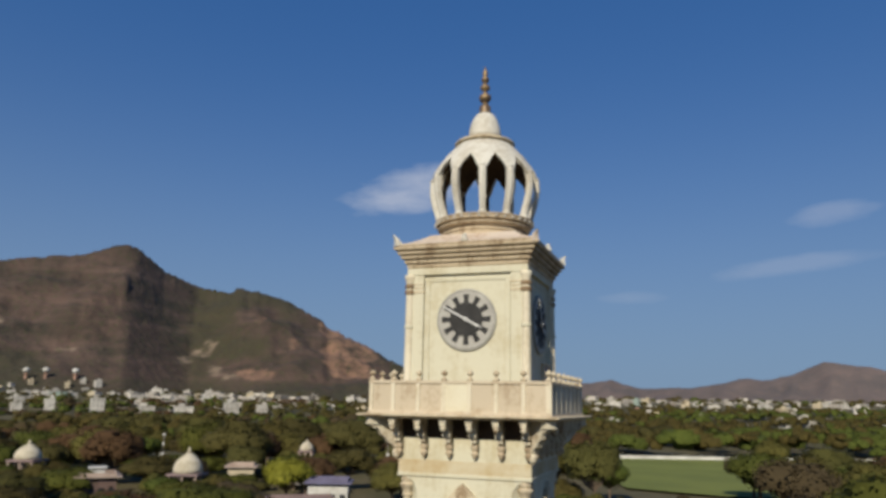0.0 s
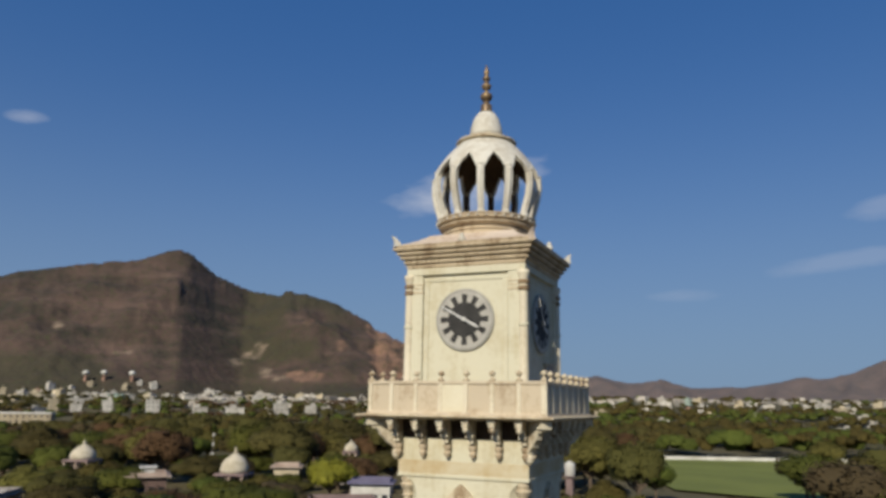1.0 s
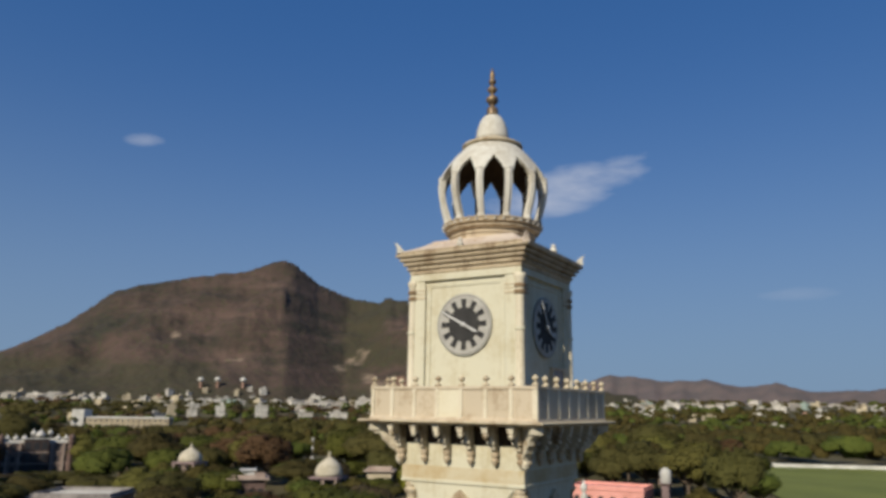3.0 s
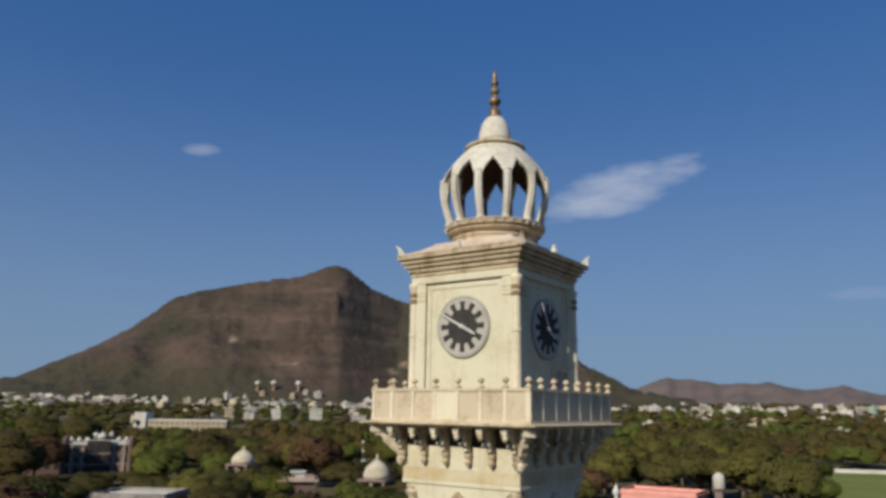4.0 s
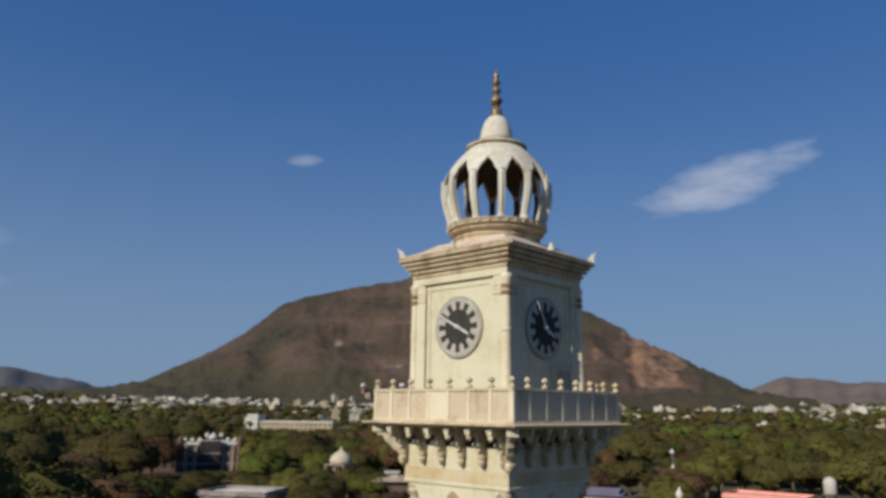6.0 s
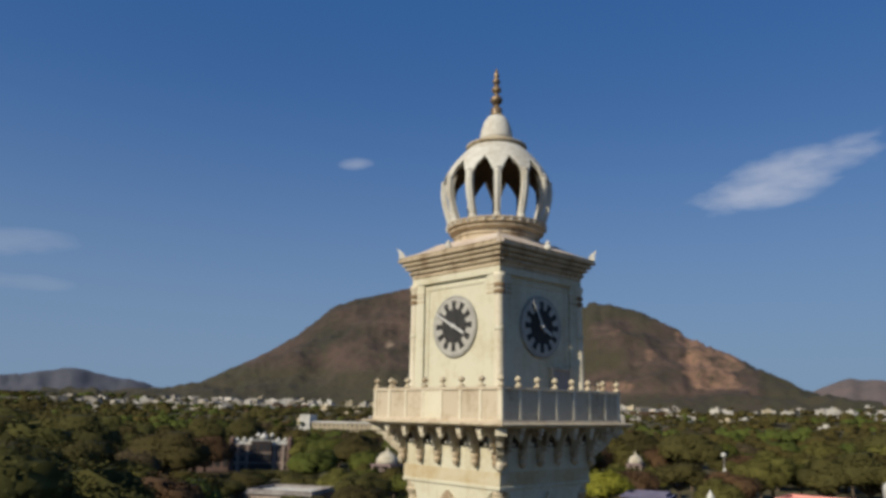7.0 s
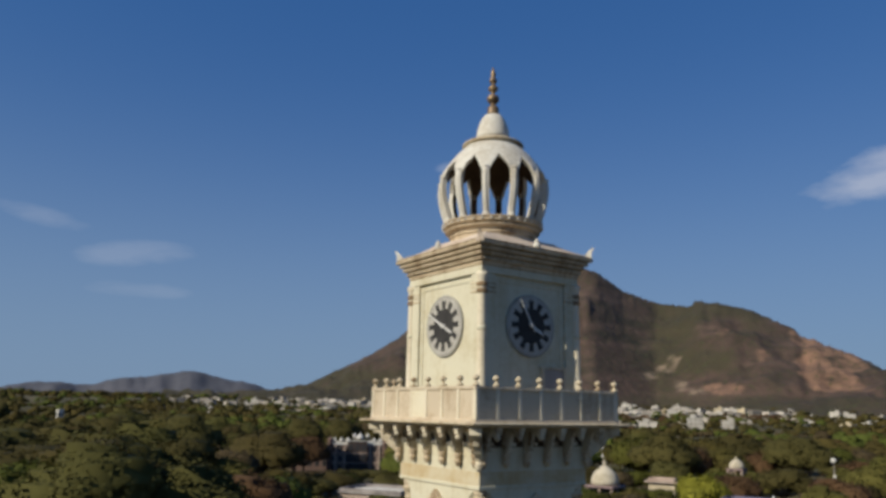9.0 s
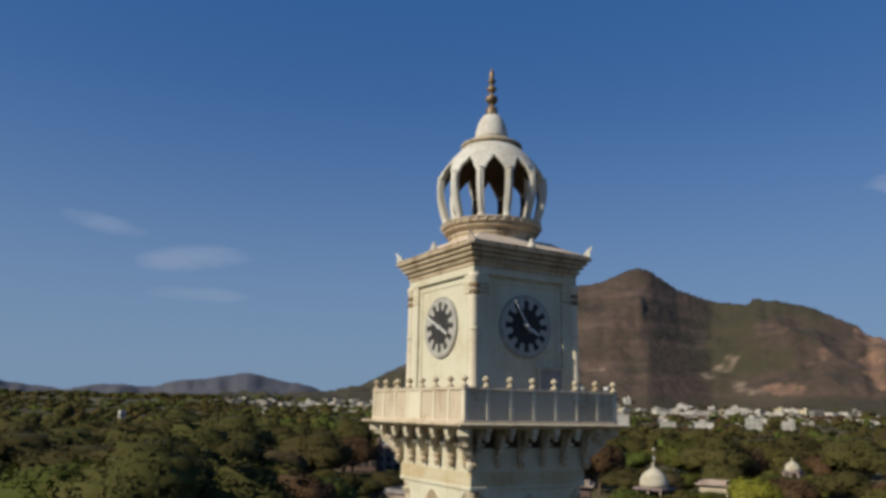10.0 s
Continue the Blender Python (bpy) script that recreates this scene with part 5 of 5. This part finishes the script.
def build_woods():
    rng = random.Random(23)
    specs = [("broad_tree", "dense dark green broadleaf tree", 11.5, 6.2, LEAF_DARK), ("leafy_tree", "rounded mid-green leafy tree", 9.5, 5.4, LEAF_GREEN),
             ("olive_tree", "rounded olive green tree", 9.0, 5.2, LEAF_OLIVE), ("olive_tree", "rounded olive green tree", 10.5, 4.9, LEAF_OLIVE),
             ("dark_tree", "spreading dark tree with a ragged crown", 12.5, 7.0, LEAF_DARK), ("dry_tree", "half-dry greyish brown tree", 9.5, 5.0, LEAF_DRY), ("rust_tree", "broad rust-brown leafed tree", 9.5, 5.6, LEAF_RUST)]
    models = [make_tree(70 + i, *s) for i, s in enumerate(specs)]
    tall = [s[2] * 1.1 for s in specs]
    lime = make_tree(91, "lime_tree", "bright yellow-green fresh-leaved tree", 10.2, 5.6, LEAF_LIME)
    lime.matrix_basis = pose(-77, 116, -21.4)
    CLEAR.append((-77, 116, 6))
    used, placed = set(), []

    def plant(k, x, y, sx, sz, turned):
        m = pose(x, y, land(x, y) - 0.4, 0, 0, turned)
        placed.append((x, y))
        if k in used:
            ob = copy_thing(models[k], m)
        else:
            used.add(k)
            ob = models[k]
            ob.matrix_basis = m
        ob.scale = (sx * rng.uniform(0.93, 1.08), sx * rng.uniform(0.93, 1.08), sz)

    # trees that stand out: kind, bearing, distance, half width, height
    for k, az, d, w, h in ((6, -46.5, 238, 7.5, 13), (1, -37.4, 232, 8.5, 18.5), (0, -34.8, 205, 5.5, 13), (2, -31.5, 235, 8, 14), (6, -29.0, 240, 7, 13.5), (1, -41.5, 140, 5.2, 8), (0, -50.0, 150, 6, 8.5), (4, -57.0, 225, 9, 15),
                           (1, -54.5, 208, 6.5, 12.5), (2, -52.0, 178, 6, 9), (5, -61.5, 215, 7, 12), (4, -72, 150, 10, 15), (2, -78, 140, 9, 14), (0, -84, 150, 11, 17), (0, -90, 120, 9, 17), (5, -68, 190, 8, 13),
                           (1, -35.4, 178, 4.5, 7), (0, -34.2, 172, 4, 6), (2, -46.4, 166, 4, 5), (0, -43.8, 165, 4, 5), (0, -49.6, 192, 4.5, 8), (2, -48.2, 190, 4, 8), (1, -39.6, 164, 4.5, 8), (0, -38.2, 163, 4, 8)):
        x, y = 10 + d * math.sin(radians(az)), -23 + d * math.cos(radians(az))
        h = min(h, headroom(x, y, w * 0.95))
        plant(k, x, y, w / specs[k][3], max(h, 2.5) / tall[k], 50 * k + d)
    plant(0, -14.5, 127, 0.95, 1.55, 40)
    for j, (x, y) in enumerate(((-13, 119), (-18.5, 122), (-9, 121), (-21, 131))):
        k = (0.66, 0.6, 0.55, 0.8)[j]
        plant((2, 1, 3, 2)[j], x, y, k, k, 80 * j)
    for x, y, top, r in SKIRTS:
        d = math.atan2(-20 - y, 14 - x)
        for j, turn in enumerate((-1.75, -0.95, -0.25, 0.45, 1.15, 1.9)):
            px, py = x + (r * 1.45 + 1.8) * math.cos(d + turn), y + (r * 1.45 + 1.8) * math.sin(d + turn)
            kind = (2, 1, 0, 3, 2, 1)[j]
            k = (top - land(px, py) + rng.uniform(-0.4, 0.5)) / (tall[kind] * 0.99)
            plant(kind, px, py, k * 1.05, k, 67 * j + x)
    tries = 0
    while len(placed) < 350 and tries < 40000:
        tries += 1
        az = rng.uniform(-100, 22)
        r = math.sqrt(rng.uniform(72 ** 2, 275 ** 2))
        p = polar(az, r)
        if inside(FIELD, p.x, p.y) and rng.random() < 0.985:
            continue
        if any((p.x - c[0]) ** 2 + (p.y - c[1]) ** 2 < c[2] * c[2] for c in CLEAR):
            continue
        if any((p.x - x) ** 2 + (p.y - y) ** 2 < 84 for x, y in placed):
            continue
        if -30 < p.x < 14 and 95 < p.y < 205 and rng.random() < 0.85:
            continue
        dense = az < -62
        tone = noise.noise(Vector((p.x * 0.021, p.y * 0.021, 6.6)))
        k = rng.choices(range(7), (5, 0.8, 0.6, 0.5, 5, 0.8, 0.3) if az < -80 else (3.2, 1.4, 1.6, 1.2, 2.8, 1.4, 0.5) if dense else (2.4, 2, 2.4, 2, 1.6, 1.6, 0.8) if tone < 0 else (1, 3.5, 2.6, 2.6, 0.8, 0.6, 0.4) if tone < 0.22 else (0.8, 0.8, 2, 1.5, 0.5, 2.6, 2.0))[0]
        s = rng.uniform(1.0, 1.5) * (1 + 0.12 * smoothstep(60, 78, -az))
        room = headroom(p.x, p.y, specs[k][3] * s * 0.95)
        if room < 1.6:
            continue
        if room < tall[k] * s:
            s2 = room / tall[k]
            plant(k, p.x, p.y, min(s, s2 * 1.6), s2, rng.uniform(0, 360))
        else:
            plant(k, p.x, p.y, s, s, rng.uniform(0, 360))
    # unseen trees added south-east of the tower to cut its ground bounce
    bounce_trees = 0
    while bounce_trees < 34:
        x, y = rng.uniform(-70, 90), rng.uniform(-90, 40)
        if 0.5 * x - 0.85 * y < 12 or any((x - a) ** 2 + (y - b) ** 2 < 70 for a, b in placed):
            continue
        bounce_trees += 1
        k = rng.uniform(0.75, 1.05)
        plant(bounce_trees % 5, x, y, k, k, rng.uniform(0, 360))
    # woods farther off: kinds stand together in loose patches
    r2 = random.Random(5)
    kinds = {"far_woods": ([], [], []), "far_green_trees": ([], [], []), "far_scrub": ([], [], []), "far_dry_trees": ([], [], []), "far_rusty_trees": ([], [], [])}
    for i in range(5900):
        az = r2.uniform(-102, 24 if i < 5300 else -66)
        r = math.sqrt(r2.uniform(262 ** 2, 900 ** 2)) if r2.random() < (0.80 if i < 5300 else 0) else r2.uniform(800, 1500) if az > -62 else r2.uniform(850, 2900 if i % 2 else 1500)
        p = polar(az, r)
        if inside(FIELD, p.x, p.y) or any((p.x - c[0]) ** 2 + (p.y - c[1]) ** 2 < c[2] * c[2] for c in CLEAR):
            continue
        patch = noise.noise(Vector((p.x * 0.011, p.y * 0.011, 4.4))) + r2.gauss(0, 0.13)
        open_ground = noise.noise(Vector((p.x * 0.017, p.y * 0.017, 8.1)))
        if open_ground > 0.42 and r2.random() < 0.8:
            continue
        name = "far_woods" if patch < -0.16 else "far_scrub" if patch < 0.12 else "far_green_trees" if patch < 0.32 else "far_dry_trees" if patch < 0.46 else "far_rusty_trees"
        if (az < -62 or az > -26) and patch >= 0.32:
            name = "far_scrub" if patch < 0.42 else "far_green_trees"
        if az > -26 and patch < -0.16 and r2.random() < 0.6:
            name = "far_scrub"
        near = r < 480
        big = 1 + 0.45 * noise.noise(Vector((p.x * 0.02, p.y * 0.02, 2.2)))
        h = r2.uniform(8.5, 14) * big * (1 - 0.30 * smoothstep(420, 620, r)) * (1 + 0.35 * smoothstep(62, 80, -az) * (1 - 0.4 * smoothstep(500, 850, r)))
        w = r2.uniform(4.2, 8.0) * (1 + 0.25 * smoothstep(-30, -20, az)) * big * (1 - 0.15 * smoothstep(420, 620, r) + 2.2 * smoothstep(1100, 2400, r))
        if r < 740:
            h = min(h, 0.92 * headroom(p.x, p.y, w * 0.8))
            if h < 3.5:
                continue
            w = min(w, h * 0.9)
        v, f, spots, fn = crown_mesh(r2, h, w, 6 if near else 4, 30 if near else 8, 0.8 if near else 1.1, 1.06, 0.97)
        verts, faces, facing = kinds[name]
        b = len(verts)
        o = Vector((p.x, p.y, land(p.x, p.y) - 0.5))
        verts += [q + o for q in v]
        facing += fn
        faces += [tuple(b + j for j in g) for g in f]
    for name, label, material in (("far_woods", "dark green woods between park and town", LEAF_DARK), ("far_green_trees", "fresh green trees between park and town", LEAF_GREEN), ("far_scrub", "olive scrub trees between park and town", LEAF_OLIVE),
                                  ("far_dry_trees", "greyish brown half-dry trees towards the town", LEAF_DRY), ("far_rusty_trees", "rust-brown trees scattered towards the town", LEAF_RUST)):
        ob = new(name, raw_mesh(name, kinds[name][0], kinds[name][1], material, kinds[name][2]))
        tagged(ob, label, "woods", kind="stuff")


build_woods()
